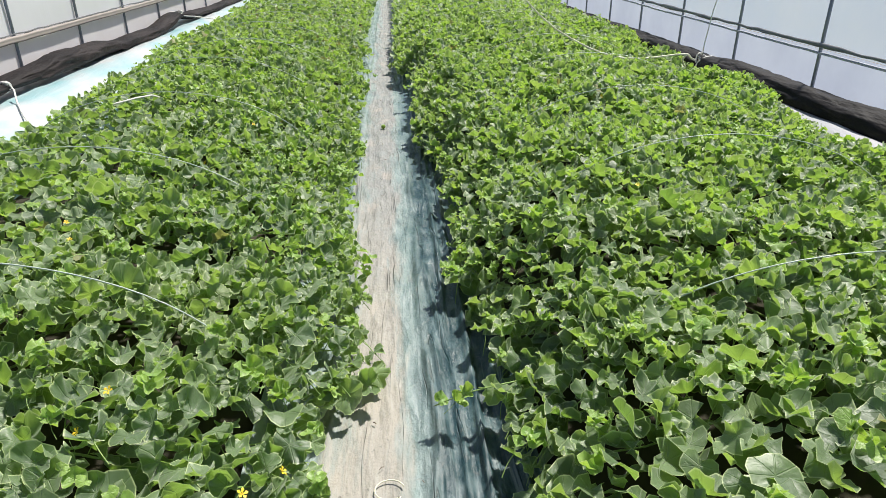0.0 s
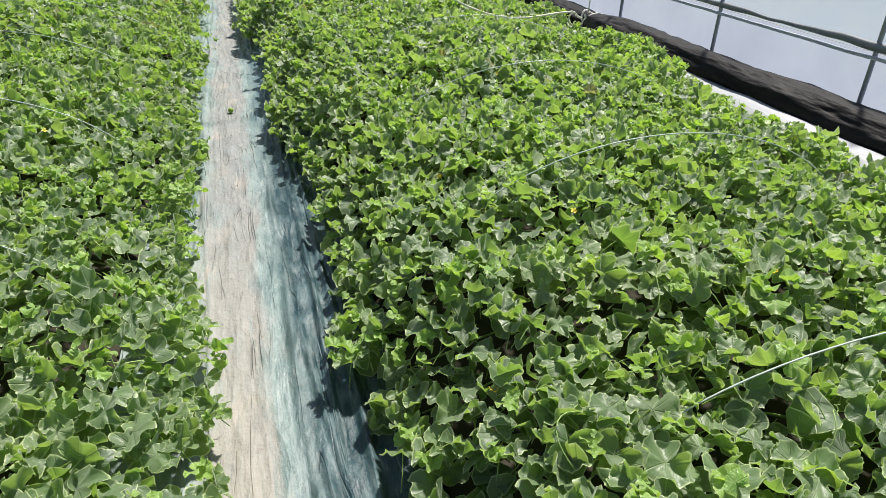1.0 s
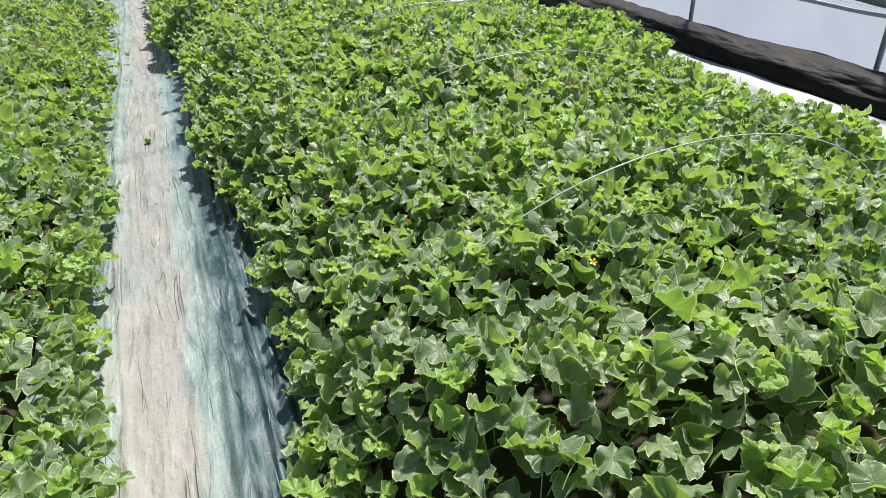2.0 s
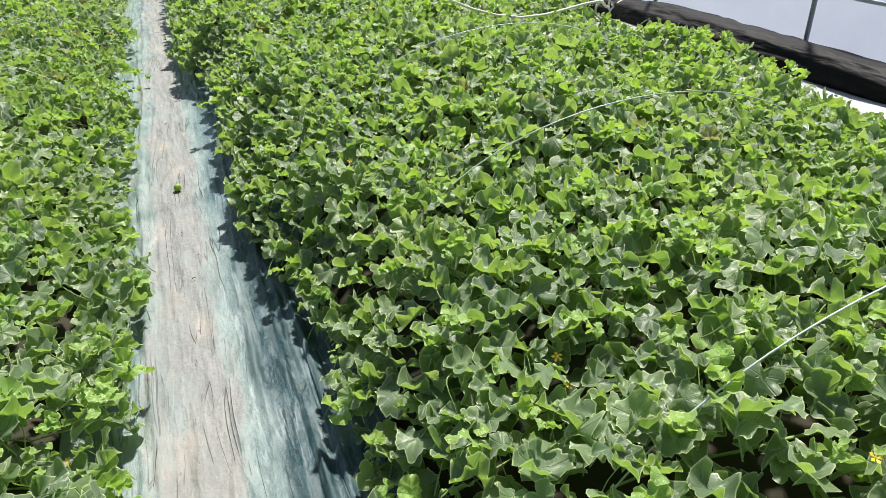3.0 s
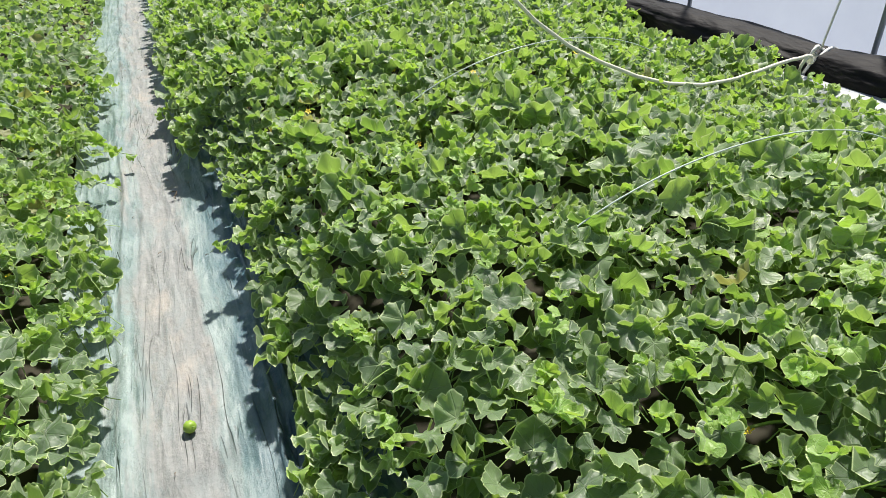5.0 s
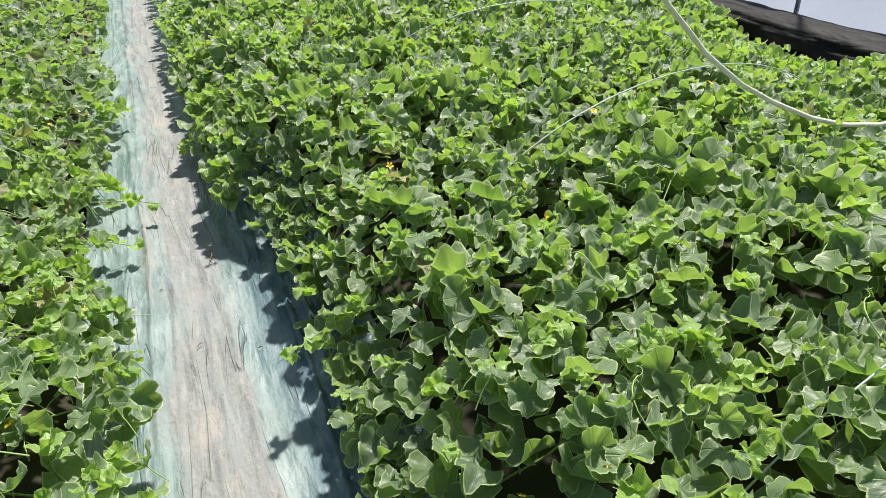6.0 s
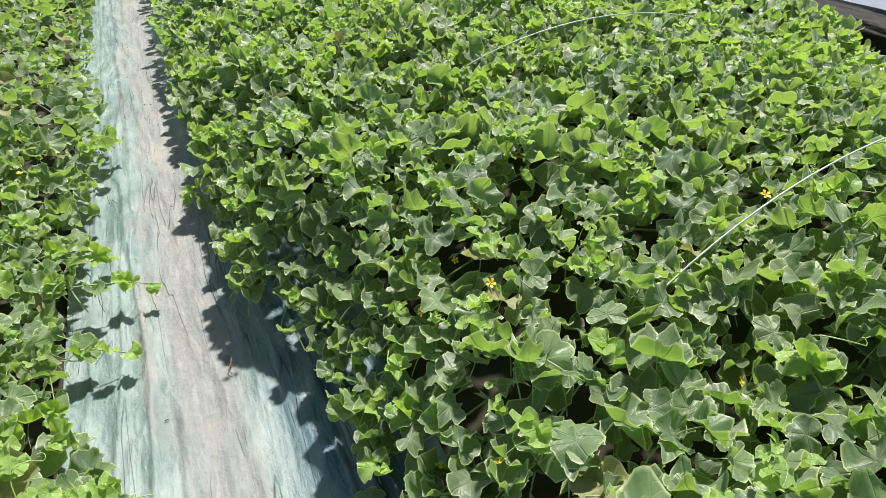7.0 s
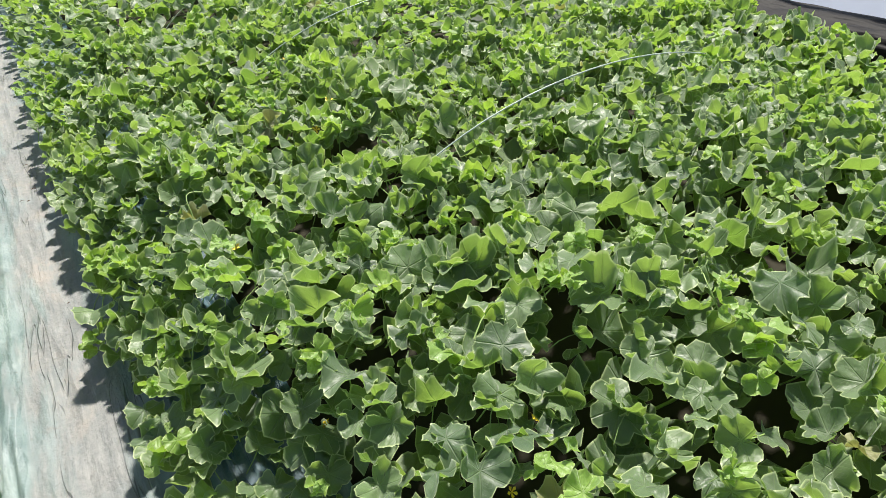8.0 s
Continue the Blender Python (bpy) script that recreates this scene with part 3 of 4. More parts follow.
def build_ropes():
    for s in (1, -1):
        for y, shown in CLIPS[s]:
            if not shown:
                continue
            cx, cz, hw, hh = roll_shape(s, y)
            ring = []
            for k in range(25):
                a = 2 * math.pi * k / 24
                ring.append((cx + (hw * 1.07 + 0.006) * math.cos(a), y + 0.02 * math.sin(a * 2), cz + (hh * 1.10 + 0.006) * math.sin(a)))
            tie = tagged(thing("quilt_tie", tube("quilt_tie", ring, 0.008, 7), M_ROPE), "white cord tied round the black quilt roll", "rope tie", "quilt ties")
            f = cx - s * hw * 1.32
            loop = [(f + s * 0.012, y - 0.02, cz + 0.035), (f, y - 0.02, cz + hh * 0.9), (f + s * 0.004, y - 0.03, cz + hh * 1.45), (f + s * 0.022, y - 0.028, cz + hh * 1.70), (f + s * 0.05, y - 0.015, cz + hh * 1.62), (f + s * 0.07, y, cz + hh * 1.45), (f + s * 0.11, y, cz + hh * 1.2)]
            part("loop", tube("loop", loop, 0.0085, 7), M_ROPE, tie)
            knot = [(f + s * 0.03, y - 0.02, cz + hh * 1.25), (f + s * 0.034, y - 0.03, cz + hh * 1.1), (f + s * 0.03, y - 0.02, cz + hh * 0.9)]
            part("knot", tube("knot", knot, 0.011, 7), M_ROPE, tie)
    # the cords that sag from the ties over the right bed and up to the roof
    for y in (6.27, 12.3):
        line = [(2.895, .445), (2.85, .462), (2.815, .488), (2.79, .508), (2.762, .515), (2.68, .510), (2.5, .490), (2.36, .477), (2.18, .480), (2.0, .518), (1.83, .578), (1.65, .665), (1.5, .75), (1.35, .865), (1.2, 1.01), (1.0, 1.25), (0.8, 1.53), (0.55, 1.93), (0.3, 2.4), (0.06, 2.98)]
        dense = []
        for i in range(len(line) - 1):
            for k in range(3):
                u = k / 3
                dense.append((line[i][0] + (line[i + 1][0] - line[i][0]) * u, y + 0.012 * n3(i + u, y) + 0.8 * max(0.0, line[i][0] - 2.80), line[i][1] + (line[i + 1][1] - line[i][1]) * u))
        dense.append((line[-1][0], y, line[-1][1]))
        cord = tagged(thing("curtain_cord", tube("curtain_cord", dense, 0.0086, 8, 0.8), M_HOSE), "white cord sagging from the quilt tie up to the roof", "rope", "curtain cords")
        tail = [(2.785, y, .512), (2.757, y, .498), (2.742, y, .472), (2.743, y + 0.004, .448), (2.760, y + 0.01, .420), (2.795, y + 0.02, .390)]
        part("cord_end", tube("cord_end", tail, 0.009, 7, 0.8), M_HOSE, cord)
        up = [(2.97, y + 0.10, 0.49), (2.965, y + 0.08, 0.60), (2.985, y + 0.05, 0.9), (3.03, y - 0.02, 1.3), (3.12, y - 0.02, 1.75)]
        tagged(thing("wall_cord", tube("wall_cord", up, 0.0055, 6), M_ROPE), "thin pale string from the quilt tie to the wall", "rope", "wall strings")
    cord = [(-1.96, 4.46, 0.49), (-1.90, 4.47, 0.515), (-1.82, 4.50, 0.525), (-1.74, 4.63, 0.53), (-1.68, 4.76, 0.52), (-1.66, 4.84, 0.49)]
    tagged(thing("tie_cord", tube("tie_cord", cord, 0.006, 7), M_ROPE), "loose white cord end lying on the plants", "rope")
    cord = [(-2.97, 5.33, 0.515), (-2.95, 5.37, 0.50), (-2.92, 5.37, 0.45), (-2.84, 5.22, 0.39), (-2.74, 5.06, 0.355), (-2.64, 4.92, 0.315), (-2.58, 4.86, 0.28)]
    tagged(thing("tie_cord", tube("tie_cord", cord, 0.007, 7), M_ROPE), "white cord end hanging from the quilt tie over the drape film", "rope")
    y = 10.2
    cord = [(-2.95, y, 0.50), (-2.80, y + 0.15, 0.47), (-2.6, y + 0.3, 0.42), (-2.35, y + 0.5, 0.40)]
    tagged(thing("tie_cord", tube("tie_cord", cord, 0.008, 7), M_ROPE), "loose white cord end lying on the plants", "rope")


build_ropes()


def build_hoops():
    rng = random.Random(5)
    for s in (1, -1):
        for y in HOOPS:
            cx = (1.60 if s > 0 else -1.46) + rng.uniform(-0.05, 0.05)
            a, h = (1.02 if s > 0 else 1.0), (0.59 if s > 0 and y < 2 else 0.662) + rng.uniform(-0.012, 0.012)
            lean = 0.11 if s > 0 and abs(y - 6.6) < 0.1 else rng.uniform(-0.05, 0.05)
            pts = []
            for k in range(41):
                th = math.pi * k / 40
                pts.append((cx + a * math.cos(th), y + lean * math.cos(th) + 0.02 * math.sin(th), -0.02 + (h + 0.02) * math.sin(th) ** 0.9 if 0 < k < 40 else -0.04))
            tagged(thing("tunnel_hoop", tube("tunnel_hoop", pts, 0.0023, 6), M_HOOP), "thin pale green tunnel hoop rod arching over the plants", "tunnel hoop", "tunnel hoops")


build_hoops()


# ---------------------------------------------------------------- leaves
def leaf_arrays(seed, segs, rings, cup, wave, fold, stalk=True, droop=0.0):
    """A melon leaf of radius 1: a five-lobed blade, pleated along its ribs, with a ruffled, toothed margin, on its stalk. Returns verts, faces, blade uv, edge, material index."""
    rng = random.Random(seed)
    ph = [rng.uniform(0, 6.28) for _ in range(7)]
    lob = rng.uniform(0.12, 0.32)
    fine = segs > 36
    kw = rng.choice((2, 3, 3))
    curl = rng.uniform(-0.40, 0.60)
    pleat = rng.uniform(0.05, 0.13)
    skew = rng.uniform(-0.10, 0.10)
    V, UV, ED = [(0, 0, 0)], [(0, 0)], [0.0]
    for rho in rings:
        for k in range(segs):
            th = 2 * math.pi * (k + 0.5) / segs    # 0 is the tip
            if th > math.pi:
                th -= 2 * math.pi
            rib = abs(math.cos(3 * th))            # 1 along the ribs, 0 in the notches
            back = smooth(2.55, 3.12, abs(th))
            notch = smooth(0.0, 0.5, abs(th)) * 0.5 + 0.5
            r = 0.98 - lob * notch * (1 - rib ** 0.45) * smooth(0.15, 1.0, rho) + 0.03 * math.cos(th) + 0.04 * math.sin(2 * th + ph[0]) + 0.03 * math.sin(3 * th + ph[5]) - 0.70 * back
            if rho > 0.9 and fine:
                r += 0.030 * math.sin(9 * th + ph[4]) + (0.030 if k % 2 else -0.022)
            x, y = rho * r * math.sin(th + skew * rho) * 1.10, rho * r * math.cos(th + skew * rho)
            z = cup * rho ** 2 + wave * rho ** 2.2 * math.sin(kw * th + ph[2])
            z += pleat * rho * (0.5 - rib) * 1.6
            z += 0.50 * wave * rho ** 4 * math.sin(6 * th + ph[3])
            if fine:
                z += 0.48 * wave * rho ** 6 * math.sin(9 * th + ph[1]) + 0.04 * math.sin(5 * x + ph[4]) * math.sin(5 * y + ph[5])
            z += fold * (math.sqrt(x * x + 0.03) - 0.17) - droop * max(0.0, y) ** 2
            z += curl * max(0.0, rho - 0.40) ** 2 * 1.6 * (0.55 + 0.45 * math.sin(th + ph[6]))
            V.append((x, y, z)); UV.append((x, y)); ED.append(rho)
    F, MI = [], []
    for k in range(segs):
        F.append((0, 1 + (k + 1) % segs, 1 + k)); MI.append(0)
    for i in range(len(rings) - 1):
        for k in range(segs):
            a, b = 1 + i * segs + k, 1 + i * segs + (k + 1) % segs
            F.append((a, b, b + segs, a + segs)); MI.append(0)
    if stalk:
        sides, base = 3, len(V)
        line = [(0, 0, -0.01), (0, -0.14, -0.30), (0.06, -0.32, -0.9), (0.14, -0.38, -1.7)]
        for i, p in enumerate(line):
            for k in range(sides):
                a = 2 * math.pi * k / sides
                V.append((p[0] + 0.036 * math.cos(a), p[1] + 0.036 * math.sin(a), p[2] + 0.02 * math.sin(a))); UV.append((0, 0)); ED.append(0)
        for i in range(len(line) - 1):
            for k in range(sides):
                k2 = (k + 1) % sides
                F.append((base + i * sides + k, base + i * sides + k2, base + (i + 1) * sides + k2, base + (i + 1) * sides + k)); MI.append(1)
    return np.array(V, float), F, np.array(UV, float), np.array(ED, float), np.array(MI, int)


def mesh_with_uv(name, V, F, UV, ED, MI, mats):
    me = bpy.data.meshes.new(name)
    me.from_pydata(V.tolist(), [], F)
    for m in mats:
        me.materials.append(m)
    loops = np.empty(len(me.loops), dtype=np.int32)
    me.loops.foreach_get("vertex_index", loops)
    u1 = me.uv_layers.new(name="blade")
    u1.data.foreach_set("uv", UV[loops].astype(np.float32).ravel())
    u2 = me.uv_layers.new(name="edge")
    e = np.zeros((len(loops), 2), np.float32)
    e[:, 0] = ED[loops]
    u2.data.foreach_set("uv", e.ravel())
    me.polygons.foreach_set("material_index", np.asarray(MI, dtype=np.int32))
    me.shade_smooth()
    me.update()
    return me


SHAPES = []   # cup, wave, fold, droop
shape_rng = random.Random(11)
for k in range(24):
    SHAPES.append((shape_rng.choice((-0.22, 0.0, 0.16, 0.30, 0.46)), shape_rng.uniform(0.15, 0.33), shape_rng.choice((-0.22, 0.08, 0.30, 0.55)), shape_rng.choice((0.0, 0.12, 0.32))))
NEAR = [leaf_arrays(100 + k, 44, (0.42, 0.80, 1.0), c, w, f, True, d) for k, (c, w, f, d) in enumerate(SHAPES)]
MID = [leaf_arrays(100 + k, 30, (0.6, 1.0), c, w, f, False, d) for k, (c, w, f, d) in enumerate(SHAPES)]
FAR = [leaf_arrays(100 + k, 16, (0.6, 1.0), c, w, f, False, d) for k, (c, w, f, d) in enumerate(SHAPES)]
DISTANT = [leaf_arrays(100 + k, 9, (0.6, 1.0), c, w, f, False, d) for k, (c, w, f, d) in enumerate(SHAPES)]
LEAVES = [mesh_with_uv("leaf", *a, (M_LEAF, M_STALK)) for a in NEAR]
YOUNG = [mesh_with_uv("young_leaf", *NEAR[k], (M_YOUNG, M_STALK)) for k in (1, 4, 7, 10)]
WILT = [mesh_with_uv("faded_leaf", *NEAR[k], (M_WILT, M_STALK)) for k in (2, 5)]


def flower_mesh():
    V, F = [(0, 0, 0.0)], []
    for k in range(5):
        a = 2 * math.pi * k / 5
        b = len(V)
        for r, da, z in ((0.35, -0.35, 0.10), (0.35, 0.35, 0.10), (0.85, -0.42, 0.38), (0.85, 0.42, 0.38), (1.15, 0.0, 0.34)):
            V.append((r * math.cos(a + da), r * math.sin(a + da), z))
        F += [(0, b, b + 1), (b, b + 2, b + 3, b + 1), (b + 2, b + 4, b + 3)]
    b = len(V)
    for k in range(6):
        a = 2 * math.pi * k / 6
        V += [(0.13 * math.cos(a), 0.13 * math.sin(a), 0.02), (0.10 * math.cos(a), 0.10 * math.sin(a), 0.32)]
    for k in range(6):
        k2 = (k + 1) % 6
        F.append((b + 2 * k, b + 2 * k2, b + 2 * k2 + 1, b + 2 * k + 1))
    F.append(tuple(b + 2 * k + 1 for k in range(6)))
    me = mesh_of("flower", V, F)
    me.materials.append(M_PETAL)
    return me


FLOWER = flower_mesh()


def leaf_pose(rng, x, y, z, size, edge_push=(0.0, 1.0)):
    """A blade that turns its face up and to the sun, with a good deal of scatter."""
    nx = SUN.x * 0.35 + rng.gauss(0, 0.55) * edge_push[1] + edge_push[0]
    ny = SUN.y * 0.25 + rng.gauss(0, 0.57) * edge_push[1]
    nrm = Vector((nx, ny, 1.0)).normalized()
    spin = rng.uniform(0, 2 * math.pi)
    side = Vector((math.cos(spin), math.sin(spin), 0))
    tip = (side - nrm * side.dot(nrm)).normalized()
    tip = (tip + Vector((0, -0.0, -0.12))).normalized()
    xax = tip.cross(nrm).normalized()
    nrm = xax.cross(tip).normalized()
    m = Matrix((xax, tip, nrm)).transposed().to_4x4()
    return Matrix.Translation((x, y, z)) @ m @ Matrix.Diagonal((size, size, size * rng.uniform(0.85, 1.15), 1))


def scatter(rng, x0, x1, y0, y1, s, density, scale, under=0):
    """Leaf poses over one plant's patch of a bed: (pose, kind) with kind 0 grown, 1 young, 2 faded."""
    out = []
    count = int((x1 - x0) * (y1 - y0) * density)
    cols = max(1, round(math.sqrt(count * (x1 - x0) / (y1 - y0))))
    rows = max(1, round(count / cols))
    for i in range(cols):
        for j in range(rows):
            x = x0 + (x1 - x0) * (i + 0.5 + rng.uniform(-0.75, 0.75)) / cols
            y = y0 + (y1 - y0) * (j + 0.5 + rng.uniform(-0.75, 0.75)) / rows
            dp, dw = (x - right_edge(y) if s > 0 else left_edge(y) - x), wall_gap(s, x, y)
            if dp < 0.0 or dw < 0.0:
                continue
            if n3(x * 3.1, y * 3.1, 20.0 + s) > 0.80:
                continue
            top = canopy(dp, dw, x, y)
            low = rng.random() * (0.7 + 0.3 * smooth(0.0, 0.35, dp))
            z = top - (rng.uniform(0.0, 0.05) if low < 0.62 else rng.uniform(0.05, min(0.19, top * 0.65)))
            big = 0.5 + 0.5 * n3(x * 0.9, y * 0.9, 31.0)
            size = scale * rng.triangular(0.032, 0.084, 0.056) * (0.88 + 0.24 * big)
            kind = 0
            q = rng.random()
            if low < 0.62 and q < 0.12 + 0.20 * smooth(0.55, 0.8, 0.5 + 0.5 * n3(x * 2, y * 2, 50)):
                kind, size, z = 1, size * 0.66, top + rng.uniform(0.0, 0.035)
                for extra in range(3):
                    ex, ey = x + rng.gauss(0, 0.018), y + rng.gauss(0, 0.018)
                    out.append((leaf_pose(rng, ex, ey, max(0.07, z + rng.uniform(-0.02, 0.03)), size * rng.uniform(0.4, 0.75)), 1, None))
            elif q > (0.9975 if s > 0 or y < 6.3 else 0.975):
                kind = 2
            push = 0.08 + 0.20 * smooth(0.7, 0.1, dp) if s > 0 else -0.26
            out.append((leaf_pose(rng, x, y, max(0.065, z), size, (push, (0.6 + 0.4 * smooth(0.0, 0.4, dp)) if s > 0 else 1.12)), kind, low < 0.50))
    for k in range(int((x1 - x0) * (y1 - y0) * under)):
        x, y = rng.uniform(x0, x1), rng.uniform(y0, y1)
        dp, dw = (x - right_edge(y) if s > 0 else left_edge(y) - x), wall_gap(s, x, y)
        if dp > 0.06 and dw > 0.05:
            top = canopy(dp, dw, x, y)
            out.append((leaf_pose(rng, x, y, top - rng.uniform(0.07, min(0.16, 0.7 * top)), rng.uniform(0.042, 0.062)), 0, None))
    return out


def joined_leaves(poses, rng, shapes):
    """Far foliage in one mesh, with simpler blades."""
    Vs, Fs, Us, Es, Ms, base = [], [], [], [], [], 0
    for m, kind, upper in poses:
        V, F, U, E, MI = (DISTANT if upper is None else shapes)[rng.randrange(len(shapes))]
        A = np.array(m)
        Vs.append(V @ A[:3, :3].T + A[:3, 3])
        Fs += [tuple(i + base for i in f) for f in F]
        Us.append(U); Es.append(E); Ms.append(np.full(len(MI), kind))
        base += len(V)
    return mesh_with_uv("foliage", np.vstack(Vs), Fs, np.vstack(Us), np.concatenate(Es), np.concatenate(Ms), (M_LEAF, M_YOUNG, M_WILT))


def vine_points(rng, x, y, x_to, s):
    pts, n = [], 9
    for k in range(n):
        u = k / (n - 1)
        px = x + (x_to - x) * u
        dp, dw = (px - right_edge(y) if s > 0 else left_edge(y) - px), wall_gap(s, px, y)
        pts.append((px, y + 0.10 * n3(u * 3, y * 7, x) + 0.05 * u, max(0.04, 0.6 * canopy(dp, dw, px, y) * (0.4 + 0.6 * math.sin(math.pi * min(1, 0.15 + u))))))
    return pts


def shoot(parent, root, tip, rng):
    """A young runner with small leaves, reaching out of the foliage."""
    a, b = Vector(root), Vector(tip)
    mid = (a + b) / 2 + Vector((0, 0, 0.03))
    pts = [a, a.lerp(mid, 0.5) + Vector((0, 0, 0.015)), mid, mid.lerp(b, 0.5) + Vector((0, 0, 0.01)), b]
    stem = part("shoot", tube("shoot", pts, 0.0032, 6, 0.6), M_STALK, parent, "young runner reaching over the path film")
    for k in range(6):
        u = 0.25 + 0.75 * k / 5
        p = a.lerp(b, u) + Vector((rng.uniform(-0.03, 0.03), rng.uniform(-0.03, 0.03), rng.uniform(0.0, 0.035)))
        me = YOUNG[rng.randrange(len(YOUNG))] if u > 0.6 else LEAVES[rng.randrange(len(LEAVES))]
        ob = new("leaf", me)
        ob.parent = stem
        ob.matrix_basis = leaf_pose(rng, *p, (0.058 - 0.030 * u) * rng.uniform(0.8, 1.2))


SHOOTS = {1: [(0.10, 1.75, 0.12), (0.24, 3.65, 0.13), (0.22, 4.42, 0.15), (0.10, 6.34, 0.20), (-0.02, 8.27, 0.07), (0.16, 5.25, 0.15), (0.2, 2.6, 0.14), (0.15, 9.6, 0.12)],
          -1: [(-0.18, 7.71, 0.09), (-0.27, 2.42, 0.13), (-0.25, 4.10, 0.12), (-0.28, 5.0, 0.14), (-0.30, 8.9, 0.10), (-0.33, 3.3, 0.12), (-0.31, 7.42, 0.08), (-0.34, 7.95, 0.08)]}
FLOWERS = {1: [(1.28, 6.66), (1.86, 4.17), (1.45, 2.2), (0.65, 6.43), (0.88, 6.29), (0.52, 5.48), (0.40, 6.36), (0.64, 6.96), (0.57, 6.73), (1.27, 6.59), (0.42, 6.78), (1.40, 4.03), (1.41, 4.45), (0.73, 3.23), (0.75, 3.31), (0.68, 3.88)],
           -1: [(-1.25, 2.40), (-0.80, 1.34), (-0.40, 1.24), (-0.33, 1.38), (-0.80, 1.53), (-1.33, 2.56), (-0.57, 7.42), (-0.52, 7.03), (-0.40, 3.70), (-0.54, 4.33), (-0.68, 6.9), (-0.60, 7.6)]}


def tendril(parent, x, y, z, rng):
    """A thin pale runner that rises out of the leaves and ends in a curl."""
    a, length = rng.uniform(0, 6.28), rng.uniform(0.06, 0.13)
    pts = []
    for k in range(9):
        u = k / 8
        bend = a + 0.9 * math.sin(2.2 * u + a)
        pts.append((x + length * u * math.cos(bend), y + length * u * math.sin(bend), z - 0.03 + 0.075 * math.sin(2.3 * u)))
    x, y, z = pts[-1]
    for k in range(1, 9):
        t = 0.8 * k
        pts.append((x + 0.006 * math.sin(t), y + 0.006 * (1 - math.cos(t)), z + 0.003 * k))
    part("tendril", tube("tendril", pts, 0.0017, 4, 0.45), M_TENDRIL, parent)


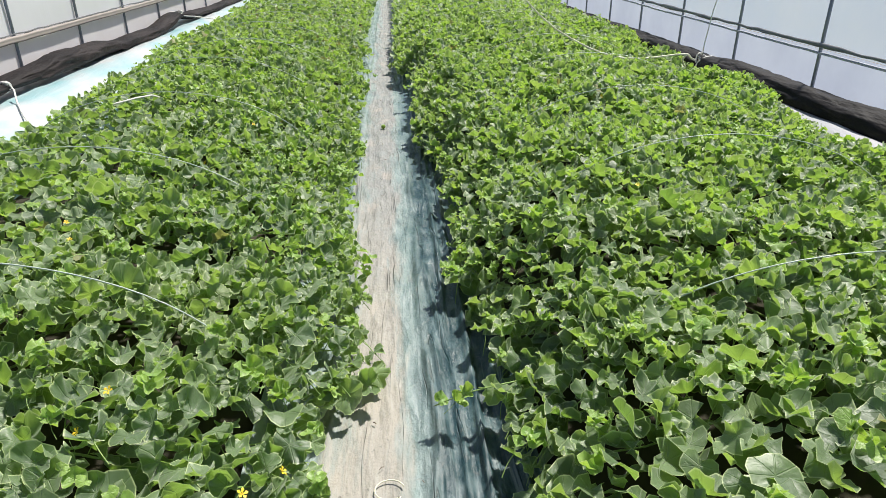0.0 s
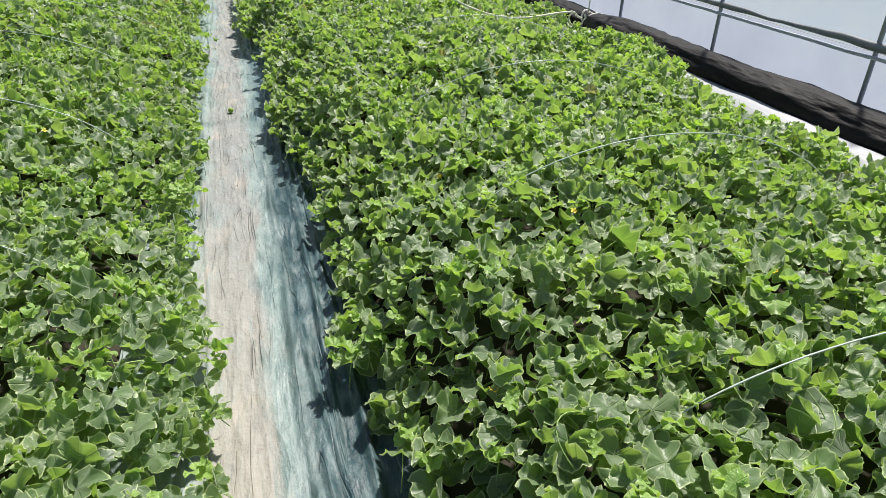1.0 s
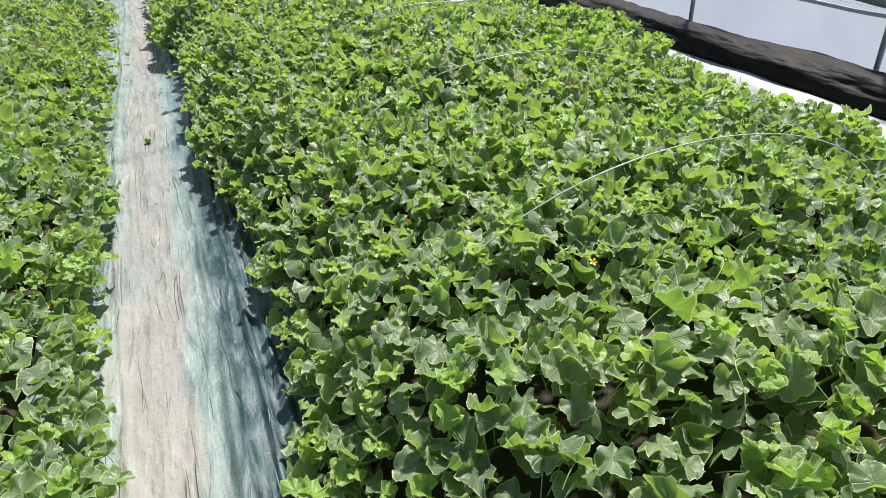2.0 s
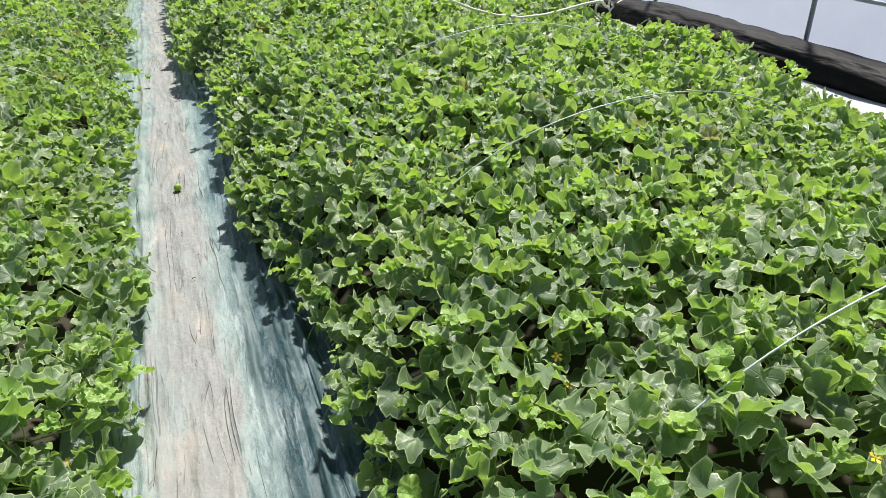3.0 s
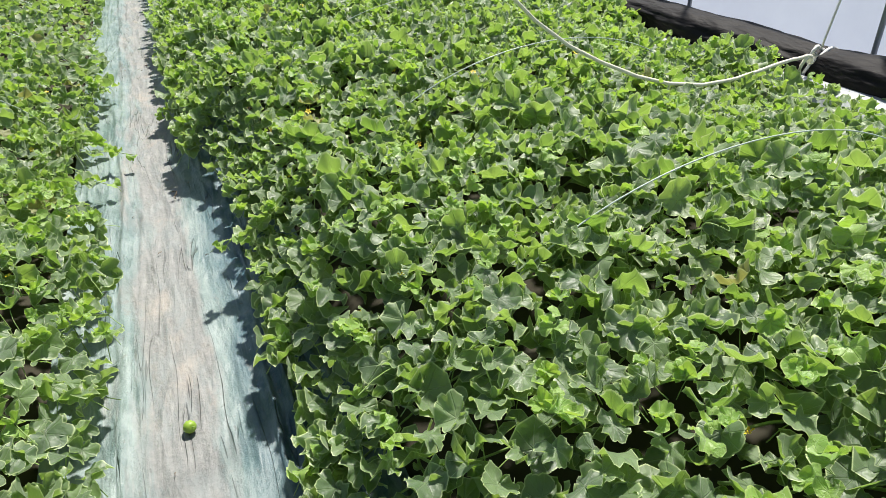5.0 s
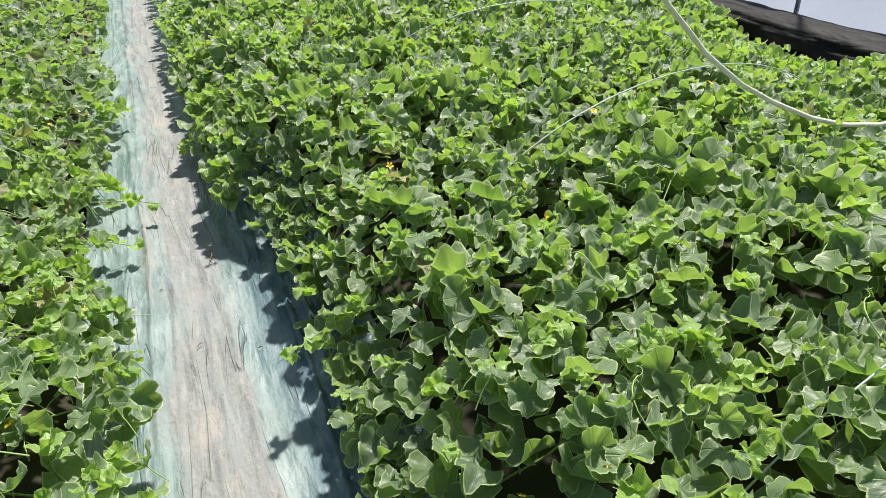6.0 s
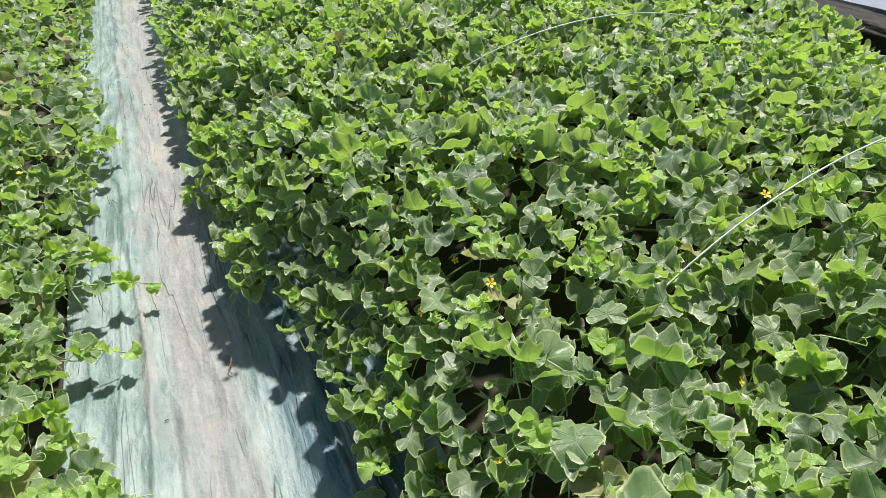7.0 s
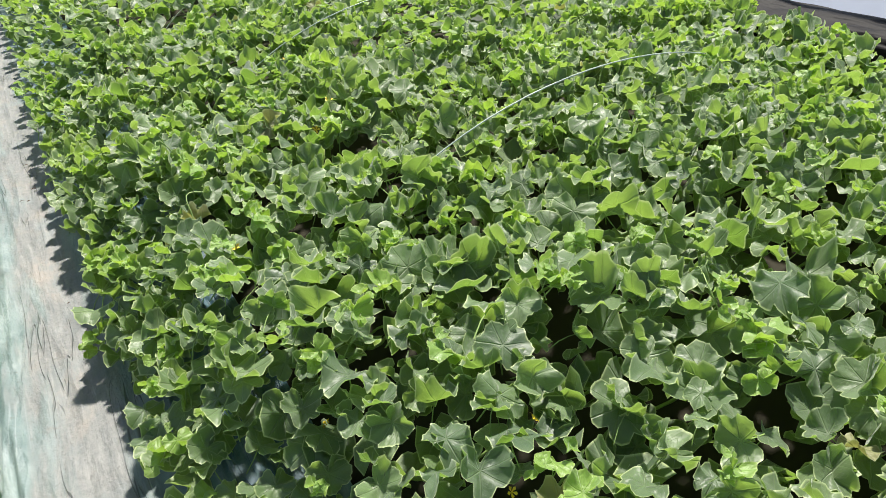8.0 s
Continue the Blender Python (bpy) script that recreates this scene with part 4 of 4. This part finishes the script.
def build_plants():
    rng = random.Random(42)
    STEP = 0.46
    ys = steps(Y0 + 0.2, Y1 - 0.4, STEP)
    for s in (1, -1):
        cells = ((-0.04, 1.42), (1.42, 2.98)) if s > 0 else ((-1.40, -0.08), (-2.58, -1.40))
        for y0, y1 in zip(ys[:-1], ys[1:]):
            for x0, x1 in cells:
                mid = ((x0 + x1) / 2, (y0 + y1) / 2)
                near = (s > 0 and 1.3 < mid[1] < (9.8 if x0 < 1 else 8.4)) or (s < 0 and x1 > -1 and 1.2 < mid[1] < 8.6)
                density = 400 if near else ((315 if mid[1] < 9.5 else 255) if mid[1] > 1 else 160)
                if mid[1] > 14:
                    density = 110
                poses = scatter(rng, x0, x1, y0, y1, s, density, 0.77 if near else (1.05 if mid[1] < 1 or mid[1] > 14 else 0.76 - 0.06 * smooth(3, 9, mid[1])), 120 if near else (50 if 1 < mid[1] < 13 else 0))
                plant = tagged(new("melon_plant"), "sprawling melon plant with lobed green leaves and yellow flowers", "melon plant", "melon plants in the beds")
                root = (1.42 if s > 0 else -1.40, mid[1])
                if near:
                    deep = [p for p in poses if not p[2]]
                    if deep:
                        part("foliage", joined_leaves(deep, rng, MID), None, plant)["kind"] = "stuff"
                    for m, kind, upper in poses:
                        if not upper:
                            continue
                        me = (LEAVES, YOUNG, WILT)[kind]
                        ob = new("leaf", me[rng.randrange(len(me))])
                        ob.parent = plant
                        ob.matrix_basis = m
                    for q in range(2):
                        part("vine", tube("vine", vine_points(rng, root[0], y0 + (y1 - y0) * (0.3 + 0.4 * q), (right_edge(mid[1]) + 0.15 if s > 0 else left_edge(mid[1]) - 0.15) if min(abs(x0), abs(x1)) < 1 else (x1 - 0.3 if s > 0 else x0 + 0.35), s), 0.0045, 6, 0.6), M_STALK, plant)
                    for q in range(2):
                        tx, ty = rng.uniform(x0, x1), rng.uniform(y0, y1)
                        dp, dw = (tx - right_edge(ty) if s > 0 else left_edge(ty) - tx), wall_gap(s, tx, ty)
                        if dp > 0.05 and dw > 0.08:
                            tendril(plant, tx, ty, canopy(dp, dw, tx, ty), rng)
                    for q in range(2):
                        fx, fy = rng.uniform(x0 + 0.2, x1 - 0.2), rng.uniform(y0, y1)
                        dp, dw = (fx - right_edge(fy) if s > 0 else left_edge(fy) - fx), wall_gap(s, fx, fy)
                        if dp < 0.08 or dw < 0.08:
                            continue
                        ob = part("flower", FLOWER, None, plant)
                        ob.matrix_basis = Matrix.Translation((fx, fy, canopy(dp, dw, fx, fy) - rng.uniform(0.02, 0.12))) @ pose(0, 0, 0, rng.uniform(-40, 40), rng.uniform(-40, 40), rng.uniform(0, 360)) @ Matrix.Scale(rng.uniform(0.009, 0.014), 4)
                elif poses:
                    part("foliage", joined_leaves(poses, rng, FAR if 1 < mid[1] < 6 else DISTANT), None, plant)["kind"] = "stuff"
                    part("vine", tube("vine", vine_points(rng, root[0], mid[1], (right_edge(mid[1]) + 0.15 if s > 0 else left_edge(mid[1]) - 0.15) if min(abs(x0), abs(x1)) < 1 else (x1 - 0.3 if s > 0 else x0 + 0.35), s), 0.0045, 5, 0.6), M_STALK, plant)
                for fx, fy in FLOWERS[s]:
                    if x0 <= fx < x1 and y0 <= fy < y1:
                        fz = canopy(fx - right_edge(fy) if s > 0 else left_edge(fy) - fx, wall_gap(s, fx, fy), fx, fy) + 0.006
                        ob = part("flower", FLOWER, None, plant)
                        ob.matrix_basis = Matrix.Translation((fx, fy, fz)) @ pose(0, 0, 0, rng.uniform(15, 70), rng.uniform(-35, 35), rng.uniform(0, 360)) @ Matrix.Scale(rng.uniform(0.010, 0.0135), 4)
                for sx, sy, sz in SHOOTS[s]:
                    if abs(x0) < 1.41 and abs(x1) < 1.43 and min(abs(x0), abs(x1)) < 0.5 and y0 <= sy < y1:
                        edge = right_edge(sy) if s > 0 else left_edge(sy)
                        shoot(plant, (edge + s * 0.16, sy + 0.03, sz + 0.06), (sx, sy, sz), rng)


build_plants()


# ---------------------------------------------------------------- litter on the path
def build_litter():
    bm = bmesh.new()
    bmesh.ops.create_uvsphere(bm, u_segments=20, v_segments=12, radius=0.019)
    for v in bm.verts:
        a, up = math.atan2(v.co.y, v.co.x), v.co.z / 0.019
        v.co.x *= 1 + 0.025 * math.cos(10 * a)
        v.co.y *= 1 + 0.025 * math.cos(10 * a)
        v.co.z *= 1.12
        if up > 0.9:
            v.co.z -= 0.003 * smooth(0.9, 1.0, up)
    me = bpy.data.meshes.new("melon_fruit")
    bm.to_mesh(me)
    bm.free()
    me.shade_smooth()
    fruit = tagged(thing("melon_fruit", me, M_FRUIT), "small unripe green melon lying on the path film", "melon")
    fruit.matrix_world = pose(-0.102, 5.69, 0.024, 62, 12, 20)
    part("stem", tube("stem", [(0, 0, 0.017), (0.001, 0.001, 0.022), (0.004, 0.002, 0.027)], 0.0018, 6, 0.7), M_STALK, fruit, "short dried stem end")
    twig = [(-0.050, 7.345, 0.012), (-0.036, 7.335, 0.020), (-0.026, 7.315, 0.024), (-0.032, 7.295, 0.020), (-0.044, 7.278, 0.014), (-0.036, 7.258, 0.012)]
    tagged(thing("dry_twig", tube("dry_twig", twig, 0.0028, 6, 0.5), M_TWIG), "crooked dry brown stem piece on the path film", "twig")
    ring = [(-0.05 + 0.045 * math.cos(a), 1.50 + 0.04 * math.sin(a), 0.014) for a in [0.3 + 5.2 * k / 16 for k in range(17)]] + [(-0.03, 1.44, 0.014), (-0.02, 1.38, 0.014)]
    tagged(thing("cord_piece", tube("cord_piece", ring, 0.0022, 6), M_HOSE), "short looped piece of pale cord on the path film", "cord")
    rng = random.Random(3)
    for k in range(24):
        x, y = -0.06 + rng.gauss(0, 0.09), rng.uniform(1.4, 11.0)
        a, l = rng.uniform(0, 6.28), rng.uniform(0.004, 0.012)
        pts = [(-l * math.cos(a), -l * math.sin(a), 0), (0.2 * l * math.sin(a), 0.1 * l, 0.003), (l * math.cos(a), l * math.sin(a), 0)]
        ob = tagged(thing("dry_scrap", tube("dry_scrap", pts, rng.uniform(0.0012, 0.0028), 5, 0.6), M_TWIG), "tiny dry plant scrap on the path film", "plant scrap", "scraps on the path")
        ob.location = (x, y, 0.013)


build_litter()
